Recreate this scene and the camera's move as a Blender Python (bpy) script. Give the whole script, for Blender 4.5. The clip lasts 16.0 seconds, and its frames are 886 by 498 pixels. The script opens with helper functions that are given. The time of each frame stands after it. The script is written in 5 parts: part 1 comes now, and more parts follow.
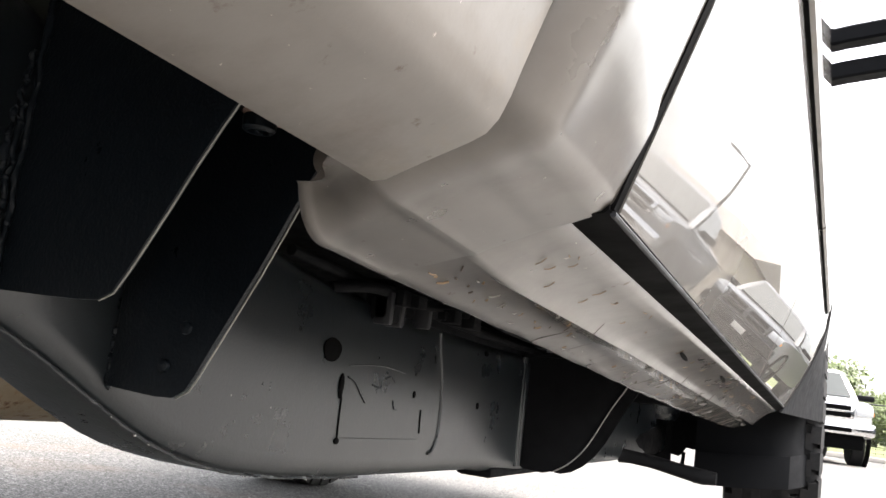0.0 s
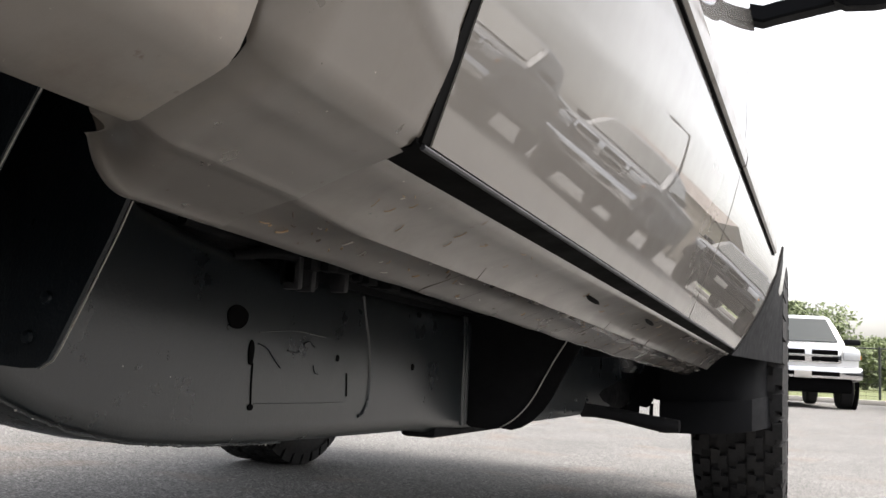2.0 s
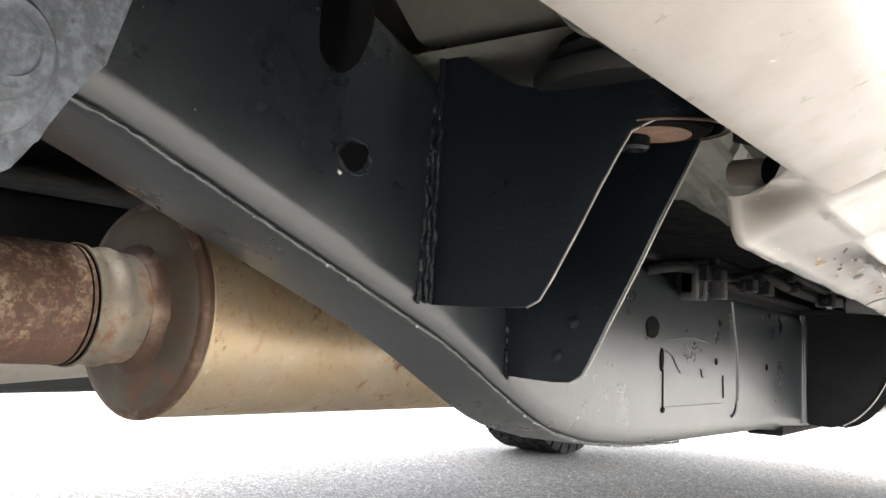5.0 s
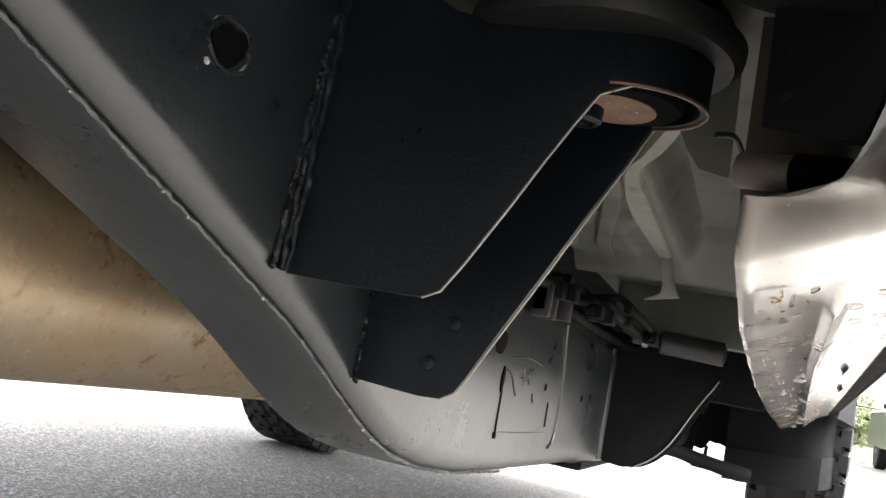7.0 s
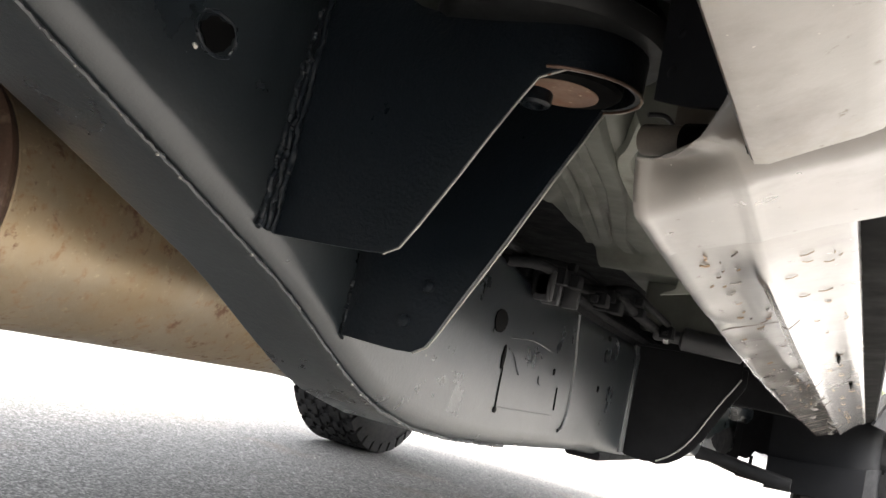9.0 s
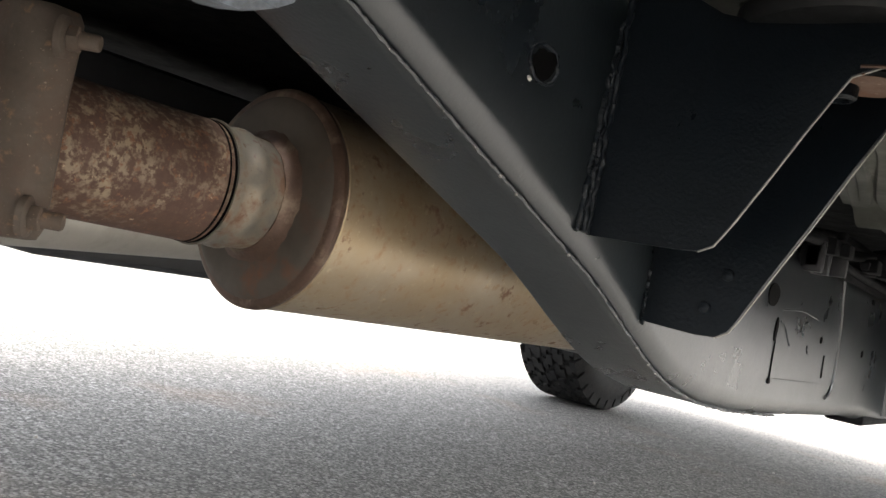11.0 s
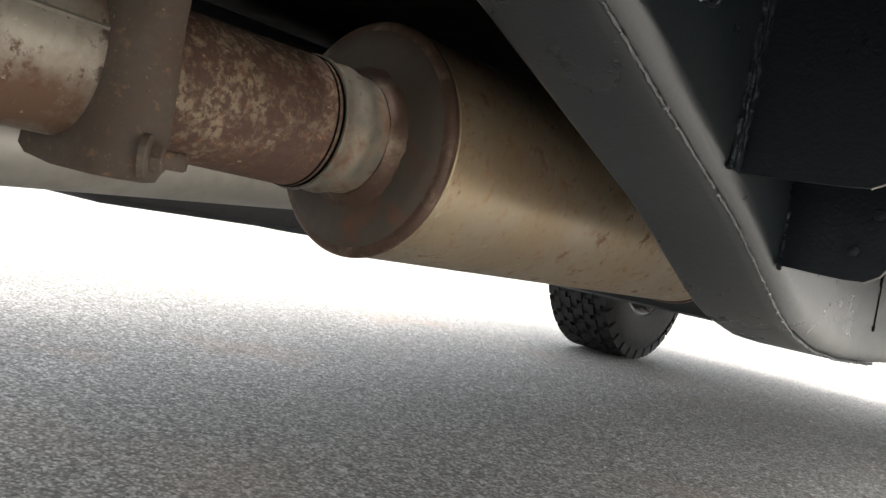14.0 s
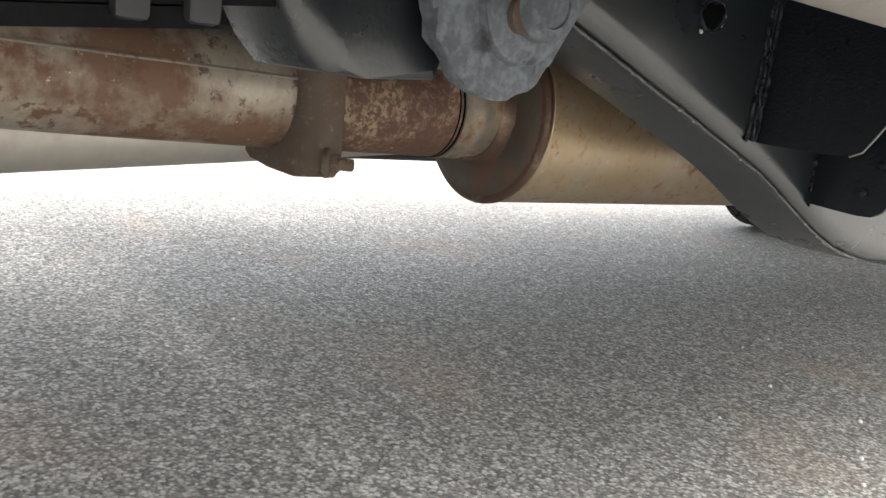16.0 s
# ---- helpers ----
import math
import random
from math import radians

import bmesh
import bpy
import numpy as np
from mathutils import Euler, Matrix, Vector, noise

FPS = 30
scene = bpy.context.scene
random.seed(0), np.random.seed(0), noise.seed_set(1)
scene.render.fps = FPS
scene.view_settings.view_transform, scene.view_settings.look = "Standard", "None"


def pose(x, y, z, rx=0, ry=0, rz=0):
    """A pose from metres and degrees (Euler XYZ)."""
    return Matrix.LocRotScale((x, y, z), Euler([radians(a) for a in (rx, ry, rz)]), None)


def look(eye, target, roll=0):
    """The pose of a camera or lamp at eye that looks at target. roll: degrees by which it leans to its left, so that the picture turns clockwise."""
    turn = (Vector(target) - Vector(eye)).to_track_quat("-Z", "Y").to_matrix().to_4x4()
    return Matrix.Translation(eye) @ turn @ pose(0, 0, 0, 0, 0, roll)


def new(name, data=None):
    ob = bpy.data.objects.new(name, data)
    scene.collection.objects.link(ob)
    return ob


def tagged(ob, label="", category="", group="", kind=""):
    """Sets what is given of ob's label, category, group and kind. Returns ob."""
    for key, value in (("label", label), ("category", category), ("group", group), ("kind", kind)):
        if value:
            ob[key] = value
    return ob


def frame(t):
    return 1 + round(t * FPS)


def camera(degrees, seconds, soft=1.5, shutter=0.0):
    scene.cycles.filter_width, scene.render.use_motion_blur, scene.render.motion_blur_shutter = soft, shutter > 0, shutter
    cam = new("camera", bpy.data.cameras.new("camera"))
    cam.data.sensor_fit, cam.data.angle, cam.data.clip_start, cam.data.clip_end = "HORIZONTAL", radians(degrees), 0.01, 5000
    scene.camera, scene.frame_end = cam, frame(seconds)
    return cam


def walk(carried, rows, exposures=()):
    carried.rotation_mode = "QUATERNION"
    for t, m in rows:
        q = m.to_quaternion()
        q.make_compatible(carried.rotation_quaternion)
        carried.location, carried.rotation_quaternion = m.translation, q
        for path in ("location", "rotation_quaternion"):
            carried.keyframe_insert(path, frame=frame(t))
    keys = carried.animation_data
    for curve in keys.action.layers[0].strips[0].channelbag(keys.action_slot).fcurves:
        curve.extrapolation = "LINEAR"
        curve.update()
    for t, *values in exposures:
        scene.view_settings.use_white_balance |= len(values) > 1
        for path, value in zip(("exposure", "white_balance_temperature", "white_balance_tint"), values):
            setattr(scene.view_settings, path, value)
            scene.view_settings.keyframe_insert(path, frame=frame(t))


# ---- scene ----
SCALE = 0.835  # the truck and the path are drawn in a unit that makes the four-inch exhaust pipe 0.122 across
cam = camera(53.5, 16.0)
PATH = [
    (0, (0.152, 0.15, 0.525), (-0.627, 1.965, 0.838), 7.4),
    (0.5, (0.185, 0.17, 0.517), (-0.584, 1.994, 0.808), 6.8),
    (1, (0.222, 0.212, 0.516), (-0.524, 2.049, 0.776), 5.6),
    (1.5, (0.254, 0.22, 0.521), (-0.479, 2.065, 0.769), 4.7),
    (2, (0.255, 0.191, 0.511), (-0.495, 2.027, 0.772), 3.2),
    (2.5, (0.241, 0.172, 0.513), (-0.57, 1.984, 0.757), 1.6),
    (3, (0.221, 0.061, 0.523), (-0.743, 1.798, 0.757), 2.1),
    (3.5, (0.182, -0.026, 0.503), (-0.931, 1.621, 0.716), 1.6),
    (3.7, (0.17, -0.043, 0.51), (-0.979, 1.583, 0.698), 0.8),
    (5.8, (0.017, 0.037, 0.525), (-1.065, 1.703, 0.759), 5.8),
    (6, (0.009, 0.074, 0.516), (-0.97, 1.8, 0.76), 6.6),
    (6.5, (-0.049, 0.111, 0.502), (-0.832, 1.937, 0.732), 9.1),
    (7, (-0.099, 0.104, 0.517), (-0.811, 1.955, 0.77), 11.3),
    (7.5, (-0.09, 0.087, 0.532), (-0.775, 1.935, 0.876), 11.6),
    (8, (-0.041, 0.056, 0.538), (-0.759, 1.879, 0.936), 11.1),
    (8.5, (-0.013, 0.045, 0.508), (-0.801, 1.85, 0.856), 12.0),
    (9, (0.009, 0.063, 0.486), (-0.848, 1.852, 0.74), 12.8),
    (9.5, (0.041, 0.014, 0.522), (-0.959, 1.741, 0.65), 11.4),
    (10, (0.017, -0.05, 0.516), (-1.166, 1.561, 0.589), 10.6),
    (10.2, (-0.025, -0.044, 0.498), (-1.24, 1.543, 0.569), 11.0),
    (12.3, (-0.043, -0.119, 0.503), (-1.255, 1.47, 0.455), 10.5),
    (12.5, (-0.018, -0.136, 0.524), (-1.229, 1.454, 0.445), 9.9),
    (13, (0.019, -0.125, 0.558), (-1.188, 1.464, 0.419), 8.6),
    (13.5, (-0.034, -0.108, 0.525), (-1.246, 1.478, 0.4), 9.2),
    (14, (-0.153, -0.07, 0.471), (-1.368, 1.517, 0.417), 10.8),
    (14.5, (-0.198, -0.058, 0.455), (-1.432, 1.516, 0.497), 11.9),
    (15, (-0.19, -0.084, 0.468), (-1.462, 1.458, 0.539), 11.4),
    (15.5, (-0.098, -0.135, 0.491), (-1.464, 1.324, 0.417), 10.3),
    (16, (0.083, -0.232, 0.591), (-1.38, 1.073, 0.194), 7.0),
]
EXPOSURES = [(t, ev, 6700 if t < 4 else 6800, 11 if t < 4 else 10 if t < 11 else 8.5) for t, ev in ((0.0, 2.68), (0.7, 2.12), (1.5, 1.83), (2.5, 1.80), (3.5, 2.70), (5.8, 4.45), (6.1, 4.35), (6.6, 3.8), (7.0, 3.65), (7.5, 4.85), (8.0, 4.85), (8.5, 4.0), (9.0, 3.6), (9.5, 3.32), (10.0, 3.48), (12.5, 3.25), (13.1, 3.5), (13.5, 3.5), (14.0, 3.15), (14.5, 2.85), (15.0, 3.0), (15.5, 3.18), (16.0, 3.3))]
walk(cam, [(t, look(Vector(eye) * SCALE, Vector(target) * SCALE, roll)) for t, eye, target, roll in PATH], EXPOSURES)

# ---------------------------------------------------------------- light
scene.world = bpy.data.worlds.new("overcast_sky")
scene.world.use_nodes = True
wn, wl = scene.world.node_tree.nodes, scene.world.node_tree.links
sky = wn.new("ShaderNodeTexSky")
sky.sky_type, sky.sun_disc = "NISHITA", False
sky.sun_elevation, sky.sun_rotation = radians(60), radians(75)
sky.dust_density, sky.air_density, sky.ozone_density = 6.0, 1.0, 1.0
veil = wn.new("ShaderNodeHueSaturation")
veil.inputs["Saturation"].default_value = 0.30
cloud = wn.new("ShaderNodeTexNoise")
cloud.inputs["Scale"].default_value, cloud.inputs["Detail"].default_value = 3.0, 5.0
stretch = wn.new("ShaderNodeMapping")
stretch.inputs["Scale"].default_value = (1.0, 0.5, 3.0)
coord = wn.new("ShaderNodeTexCoord")
ramp = wn.new("ShaderNodeMapRange")
ramp.inputs["From Min"].default_value, ramp.inputs["From Max"].default_value = 0.3, 0.7
ramp.inputs["To Min"].default_value, ramp.inputs["To Max"].default_value = 0.60, 1.28
mul = wn.new("ShaderNodeMixRGB")
mul.blend_type, mul.inputs["Fac"].default_value = "MULTIPLY", 1.0
wl.new(coord.outputs["Generated"], stretch.inputs["Vector"])
wl.new(stretch.outputs["Vector"], cloud.inputs["Vector"])
wl.new(cloud.outputs["Fac"], ramp.inputs["Value"])
wl.new(sky.outputs["Color"], veil.inputs["Color"])
wl.new(veil.outputs["Color"], mul.inputs["Color1"])
wl.new(ramp.outputs["Result"], mul.inputs["Color2"])
wl.new(mul.outputs["Color"], wn["Background"].inputs["Color"])
wn["Background"].inputs["Strength"].default_value = 0.15
sun = new("sun", bpy.data.lights.new("sun", "SUN"))
sun.data.energy, sun.data.angle, sun.data.color = 0.3, radians(50), (1.0, 0.97, 0.93)
sun.matrix_world = look((0, 0, 0), (-0.47, -0.10, -0.87))


# ---------------------------------------------------------------- materials
def material(name, base, rough=0.5, metal=0.0, spots=(), bump=(), coat=0.0, vary=0.12, scale=6.0, spec=0.5, coat_rough=0.03, coat_ior=1.5):
    """A procedural surface. spots: (colour, scale, low, high, roughness, metal) layers laid over the base by noise;
    bump: (scale, strength, distance) layers; vary: how much the base wavers at large and small scale."""
    m = bpy.data.materials.new(name)
    m.use_nodes = True
    n, l = m.node_tree.nodes, m.node_tree.links
    b = n["Principled BSDF"]
    b.inputs["Specular IOR Level"].default_value = spec
    b.inputs["Coat Weight"].default_value = coat
    b.inputs["Coat Roughness"].default_value = coat_rough
    b.inputs["Coat IOR"].default_value = coat_ior
    tc = n.new("ShaderNodeTexCoord")

    def noise_at(s, detail=5.0, rough_=0.6):
        t = n.new("ShaderNodeTexNoise")
        t.inputs["Scale"].default_value, t.inputs["Detail"].default_value, t.inputs["Roughness"].default_value = s, detail, rough_
        l.new(tc.outputs["Object"], t.inputs["Vector"])
        return t.outputs["Fac"]

    def ranged(f, a, b_, c, d):
        r = n.new("ShaderNodeMapRange")
        for k, v in (("From Min", a), ("From Max", b_), ("To Min", c), ("To Max", d)):
            r.inputs[k].default_value = v
        l.new(f, r.inputs["Value"])
        return r.outputs["Result"]

    def mixed(f, a, b_):
        r = n.new("ShaderNodeMixRGB")
        l.new(f, r.inputs["Fac"])
        for k, v in (("Color1", a), ("Color2", b_)):
            if isinstance(v, tuple):
                r.inputs[k].default_value = (*v, 1)
            else:
                l.new(v, r.inputs[k])
        return r.outputs["Color"]

    dark = tuple(c * (1 - vary) for c in base)
    light = tuple(min(1, c * (1 + vary)) for c in base)
    colour = mixed(ranged(noise_at(scale), 0.35, 0.65, 0, 1), dark, light)
    fine = mixed(ranged(noise_at(scale * 14), 0.35, 0.65, 0, 1), tuple(c * (1 - vary * 0.7) for c in base), tuple(min(1, c * (1 + vary * 0.7)) for c in base))
    half = n.new("ShaderNodeMixRGB")
    half.inputs["Fac"].default_value = 0.5
    l.new(colour, half.inputs["Color1"])
    l.new(fine, half.inputs["Color2"])
    colour = half.outputs["Color"]
    r_out = ranged(noise_at(scale * 3), 0.3, 0.7, rough * 0.85, min(1, rough * 1.15))
    m_out = None
    for c, s, lo, hi, ro, me in spots:
        f = ranged(noise_at(s, 8.0, 0.65), lo, hi, 0, 1)
        colour = mixed(f, colour, c)
        r_out = mixed(f, r_out, (ro, ro, ro))
        m_out = mixed(f, m_out if m_out is not None else (metal,) * 3, (me,) * 3)
    l.new(colour, b.inputs["Base Color"])
    l.new(r_out, b.inputs["Roughness"])
    if m_out is None:
        b.inputs["Metallic"].default_value = metal
    else:
        l.new(m_out, b.inputs["Metallic"])
    last = None
    for s, strength, dist in bump:
        bp = n.new("ShaderNodeBump")
        bp.inputs["Strength"].default_value, bp.inputs["Distance"].default_value = strength, dist
        l.new(noise_at(s, 6.0), bp.inputs["Height"])
        if last is not None:
            l.new(last, bp.inputs["Normal"])
        last = bp.outputs["Normal"]
    if last is not None:
        l.new(last, b.inputs["Normal"])
    return m


RUST, DIRT = (0.12, 0.05, 0.025), (0.24, 0.20, 0.15)
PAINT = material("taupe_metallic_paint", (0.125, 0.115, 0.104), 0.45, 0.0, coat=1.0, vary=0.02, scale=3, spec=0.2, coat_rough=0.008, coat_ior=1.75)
PAINT_LOW = material("dusty_taupe_paint", (0.16, 0.145, 0.129), 0.35, 0.1, spots=((DIRT, 9, 0.60, 0.85, 0.85, 0.0), ((0.115, 0.098, 0.082), 14, 0.50, 0.74, 0.5, 0.0), ((0.10, 0.075, 0.055), 55, 0.64, 0.72, 0.7, 0.0), ((0.36, 0.33, 0.29), 130, 0.685, 0.71, 0.7, 0.0)), bump=((60, 0.05, 0.002), (9, 0.05, 0.006), (300, 0.06, 0.0006)), coat=0.5, vary=0.1, scale=4, coat_rough=0.18)
# CORNER and ROCKER: body paint toned down, underside shade put into the colour
CORNER = material("dusty_shaded_corner_paint", (0.098, 0.086, 0.074), 0.3, 0.1, spots=(((0.075, 0.062, 0.050), 9, 0.48, 0.72, 0.45, 0.0), ((0.10, 0.075, 0.055), 55, 0.66, 0.73, 0.7, 0.0), ((0.36, 0.33, 0.29), 130, 0.70, 0.72, 0.7, 0.0)), bump=((9, 0.03, 0.004),), coat=1.0, vary=0.08, scale=4, coat_rough=0.14, coat_ior=1.65)
ROCKER = material("scuffed_shaded_rocker_paint", (0.090, 0.077, 0.064), 0.3, 0.1, spots=(((0.048, 0.037, 0.028), 7, 0.42, 0.62, 0.35, 0.1), ((0.11, 0.065, 0.04), 34, 0.66, 0.72, 0.85, 0.0), ((0.40, 0.36, 0.31), 85, 0.69, 0.72, 0.5, 0.1), ((0.05, 0.04, 0.035), 90, 0.70, 0.73, 0.8, 0.0)), bump=((20, 0.03, 0.002),), coat=1.0, vary=0.08, scale=4, coat_rough=0.13, coat_ior=1.65)
BLACK = material("black_chassis_paint", (0.0074, 0.0104, 0.0134), 0.27, 0.0, spots=(((0.10, 0.10, 0.095), 210, 0.71, 0.74, 0.6, 0.0), ((0.014, 0.0175, 0.0185), 5, 0.30, 0.85, 0.34, 0.0)), bump=((260, 0.20, 0.0012), (26, 0.10, 0.003)), vary=0.2, scale=6, spec=0.6, coat=0.32, coat_rough=0.2)
BRACKET = material("black_bracket_paint", (0.0064, 0.0092, 0.0125), 0.32, 0.0, spots=(((0.12, 0.12, 0.115), 300, 0.72, 0.75, 0.6, 0.0),), bump=((330, 0.45, 0.0014), (60, 0.25, 0.003)), vary=0.2, scale=9, spec=0.22)
RAW_EDGE = material("worn_bare_edge", (0.30, 0.29, 0.27), 0.45, 0.6, spots=((RUST, 60, 0.6, 0.7, 0.8, 0.0),), vary=0.2, scale=40)
RUBBER = material("black_rubber", (0.014, 0.0145, 0.017), 0.55, vary=0.15, scale=20, bump=((90, 0.1, 0.001),))
MOUNT = material("dull_mount_rubber", (0.008, 0.0085, 0.009), 0.5, vary=0.15, scale=20, bump=((90, 0.1, 0.001),), spec=0.25)
TYRE = material("tyre_rubber", (0.012, 0.012, 0.013), 0.75, spots=(((0.032, 0.030, 0.028), 14, 0.5, 0.8, 0.9, 0.0),), vary=0.2, scale=30, bump=((120, 0.15, 0.001),), spec=0.3)
FLAP = material("grey_black_plastic", (0.0062, 0.0066, 0.0078), 0.6, vary=0.1, scale=12, bump=((400, 0.12, 0.0006),), spec=0.08)
# near black: the shade deep under the truck is put into this colour
SHADE_BLACK = material("black_shaded_underparts", (0.0048, 0.0050, 0.0058), 0.75, vary=0.25, scale=8, bump=((60, 0.3, 0.004),), spec=0.1)
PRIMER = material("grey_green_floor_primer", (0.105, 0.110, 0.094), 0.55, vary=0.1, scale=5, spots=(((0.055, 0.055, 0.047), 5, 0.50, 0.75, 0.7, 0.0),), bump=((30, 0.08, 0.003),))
# darker copy of the floor primer, its shade put into the colour
SHADED_PRIMER = material("shaded_floor_primer", (0.052, 0.054, 0.046), 0.6, vary=0.2, scale=9, spots=(((0.09, 0.092, 0.08), 14, 0.58, 0.75, 0.6, 0.0),), bump=((60, 0.1, 0.001),))
# paler copy of the primer; the light on the strip is put into the colour
LIT_PRIMER = material("lit_floor_primer", (0.23, 0.235, 0.205), 0.5, vary=0.1, scale=9, spots=(((0.12, 0.12, 0.10), 14, 0.58, 0.75, 0.6, 0.0),), bump=((60, 0.08, 0.001),))
STEEL = material("aluminised_muffler_steel", (0.37, 0.305, 0.22), 0.34, 0.65, spots=(((0.34, 0.25, 0.145), 6, 0.40, 0.68, 0.42, 0.65), ((0.28, 0.155, 0.072), 75, 0.54, 0.72, 0.7, 0.1), ((0.50, 0.40, 0.26), 130, 0.60, 0.70, 0.5, 0.3), ((0.15, 0.07, 0.035), 32, 0.605, 0.68, 0.8, 0.0), ((0.17, 0.11, 0.065), 3.5, 0.52, 0.70, 0.55, 0.3)), bump=((70, 0.10, 0.002),), vary=0.12, scale=4)
NECK = material("bright_pipe_neck", (0.155, 0.142, 0.118), 0.50, 0.40, spots=(((0.30, 0.24, 0.17), 14, 0.52, 0.75, 0.5, 0.4), ((0.13, 0.07, 0.042), 28, 0.53, 0.66, 0.8, 0.0), ((0.10, 0.05, 0.03), 90, 0.60, 0.68, 0.85, 0.0)), bump=((80, 0.10, 0.001),), vary=0.15, scale=9)
# rusty cap steel, darkened: the shade on the end cap is in the colour
END_STEEL = material("shaded_muffler_end_steel", (0.068, 0.055, 0.043), 0.6, 0.2, spots=((RUST, 16, 0.56, 0.72, 0.8, 0.0), ((0.09, 0.045, 0.03), 9, 0.58, 0.72, 0.8, 0.0), ((0.16, 0.125, 0.09), 60, 0.68, 0.73, 0.6, 0.2)), bump=((60, 0.10, 0.002),), vary=0.2, scale=6)
RUSTY = material("rusted_exhaust_pipe", (0.25, 0.19, 0.125), 0.5, 0.25, spots=(((0.070, 0.038, 0.026), 8, 0.37, 0.54, 0.75, 0.1), ((0.070, 0.036, 0.025), 55, 0.45, 0.55, 0.8, 0.05), ((0.078, 0.042, 0.028), 140, 0.48, 0.56, 0.8, 0.05), ((0.15, 0.072, 0.04), 105, 0.57, 0.64, 0.85, 0.0), ((0.32, 0.24, 0.155), 85, 0.64, 0.69, 0.6, 0.2)), bump=((90, 0.2, 0.0015),), vary=0.2, scale=8)
PIPE = material("stained_exhaust_pipe", (0.29, 0.26, 0.215), 0.42, 0.45, spots=(((0.115, 0.066, 0.040), 7, 0.40, 0.56, 0.7, 0.15), ((0.10, 0.05, 0.03), 38, 0.56, 0.64, 0.85, 0.0), ((0.06, 0.040, 0.032), 24, 0.61, 0.66, 0.75, 0.05), ((0.10, 0.055, 0.035), 75, 0.62, 0.67, 0.8, 0.0), ((0.42, 0.36, 0.27), 120, 0.64, 0.72, 0.6, 0.2)), bump=((60, 0.10, 0.002),), vary=0.15, scale=7)
CLAMP = material("brown_rusted_clamp", (0.076, 0.058, 0.044), 0.75, 0.1, spots=(((0.075, 0.050, 0.036), 22, 0.48, 0.66, 0.85, 0.0), ((0.17, 0.105, 0.06), 75, 0.58, 0.68, 0.85, 0.0), ((0.30, 0.24, 0.17), 340, 0.64, 0.70, 0.8, 0.1)), bump=((260, 0.25, 0.0012),), vary=0.2, scale=15)
BEAD = material("rust_bead", (0.085, 0.050, 0.035), 0.5, 0.4, spots=(((0.22, 0.165, 0.115), 22, 0.55, 0.7, 0.45, 0.4),), vary=0.3, scale=30, bump=((150, 0.15, 0.001),))
WASHER = material("rust_brown_washer", (0.145, 0.088, 0.062), 0.7, 0.1, spots=(((0.15, 0.075, 0.045), 50, 0.5, 0.7, 0.85, 0.0), ((0.36, 0.27, 0.2), 140, 0.62, 0.7, 0.7, 0.0)), vary=0.2, scale=30, bump=((200, 0.2, 0.001),))
CAST = material("grey_cast_iron", (0.078, 0.087, 0.097), 0.6, 0.3, spots=(((0.13, 0.148, 0.175), 130, 0.45, 0.62, 0.7, 0.2), ((0.03, 0.03, 0.035), 60, 0.58, 0.68, 0.8, 0.0)), bump=((110, 0.35, 0.003),), vary=0.2, scale=20)
SHAFT = material("grey_driveshaft_steel", (0.42, 0.40, 0.36), 0.45, 0.5, spots=((DIRT, 6, 0.5, 0.8, 0.7, 0.1),), vary=0.1, scale=4)
STUB = material("brown_metal_stub", (0.10, 0.085, 0.07), 0.45, 0.2, vary=0.2, scale=40)
CHROME = material("chrome", (0.75, 0.75, 0.76), 0.08, 1.0, vary=0.02)
ALLOY = material("wheel_alloy", (0.55, 0.55, 0.55), 0.3, 0.9, vary=0.05)
GLASS = material("dark_window_glass", (0.02, 0.027, 0.027), 0.08, 0.0, vary=0.05, coat=0.0, spec=0.25)
LAMP_GLASS = material("headlamp_lens", (0.55, 0.56, 0.57), 0.1, 0.2, vary=0.1, scale=30, coat=1.0)
AMBER = material("amber_lens", (0.75, 0.28, 0.04), 0.15, vary=0.1)
# black of seals; also the shade in holes and gaps, put into the colour
GAP = material("black_seal_and_gap_shade", (0.0014, 0.0014, 0.0015), 0.8, vary=0.1, spec=0.05)
WHITE = material("white_truck_paint", (0.78, 0.78, 0.77), 0.25, coat=1.0, vary=0.02)
GREY_PAINT = material("dark_grey_truck_paint", (0.045, 0.048, 0.05), 0.35, 0.1, coat=0.3, vary=0.03)
SILVER_PAINT = material("silver_truck_paint", (0.13, 0.135, 0.14), 0.35, 0.1, coat=0.4, vary=0.03)
STUCCO = material("beige_wall_stucco", (0.48, 0.42, 0.34), 0.85, vary=0.06, scale=1.2, bump=((40, 0.2, 0.01),))
ROOF = material("brown_roof_metal", (0.22, 0.18, 0.15), 0.6, vary=0.1, scale=2)
LEAF = material("green_foliage", (0.11, 0.145, 0.05), 0.6, vary=0.35, scale=3)
BARK = material("bark", (0.10, 0.075, 0.055), 0.9, vary=0.3, scale=9, bump=((30, 0.5, 0.01),))
FENCE = material("dark_fence_metal", (0.03, 0.032, 0.03), 0.6, vary=0.1)
GRASS = material("grass", (0.13, 0.15, 0.055), 0.9, vary=0.35, scale=4, bump=((40, 0.6, 0.02),))
STRAW = material("dry_grass", (0.25, 0.17, 0.10), 0.8, vary=0.2, scale=50)
KERB = material("concrete_kerb", (0.42, 0.40, 0.37), 0.85, vary=0.12, scale=3, bump=((60, 0.2, 0.004),))


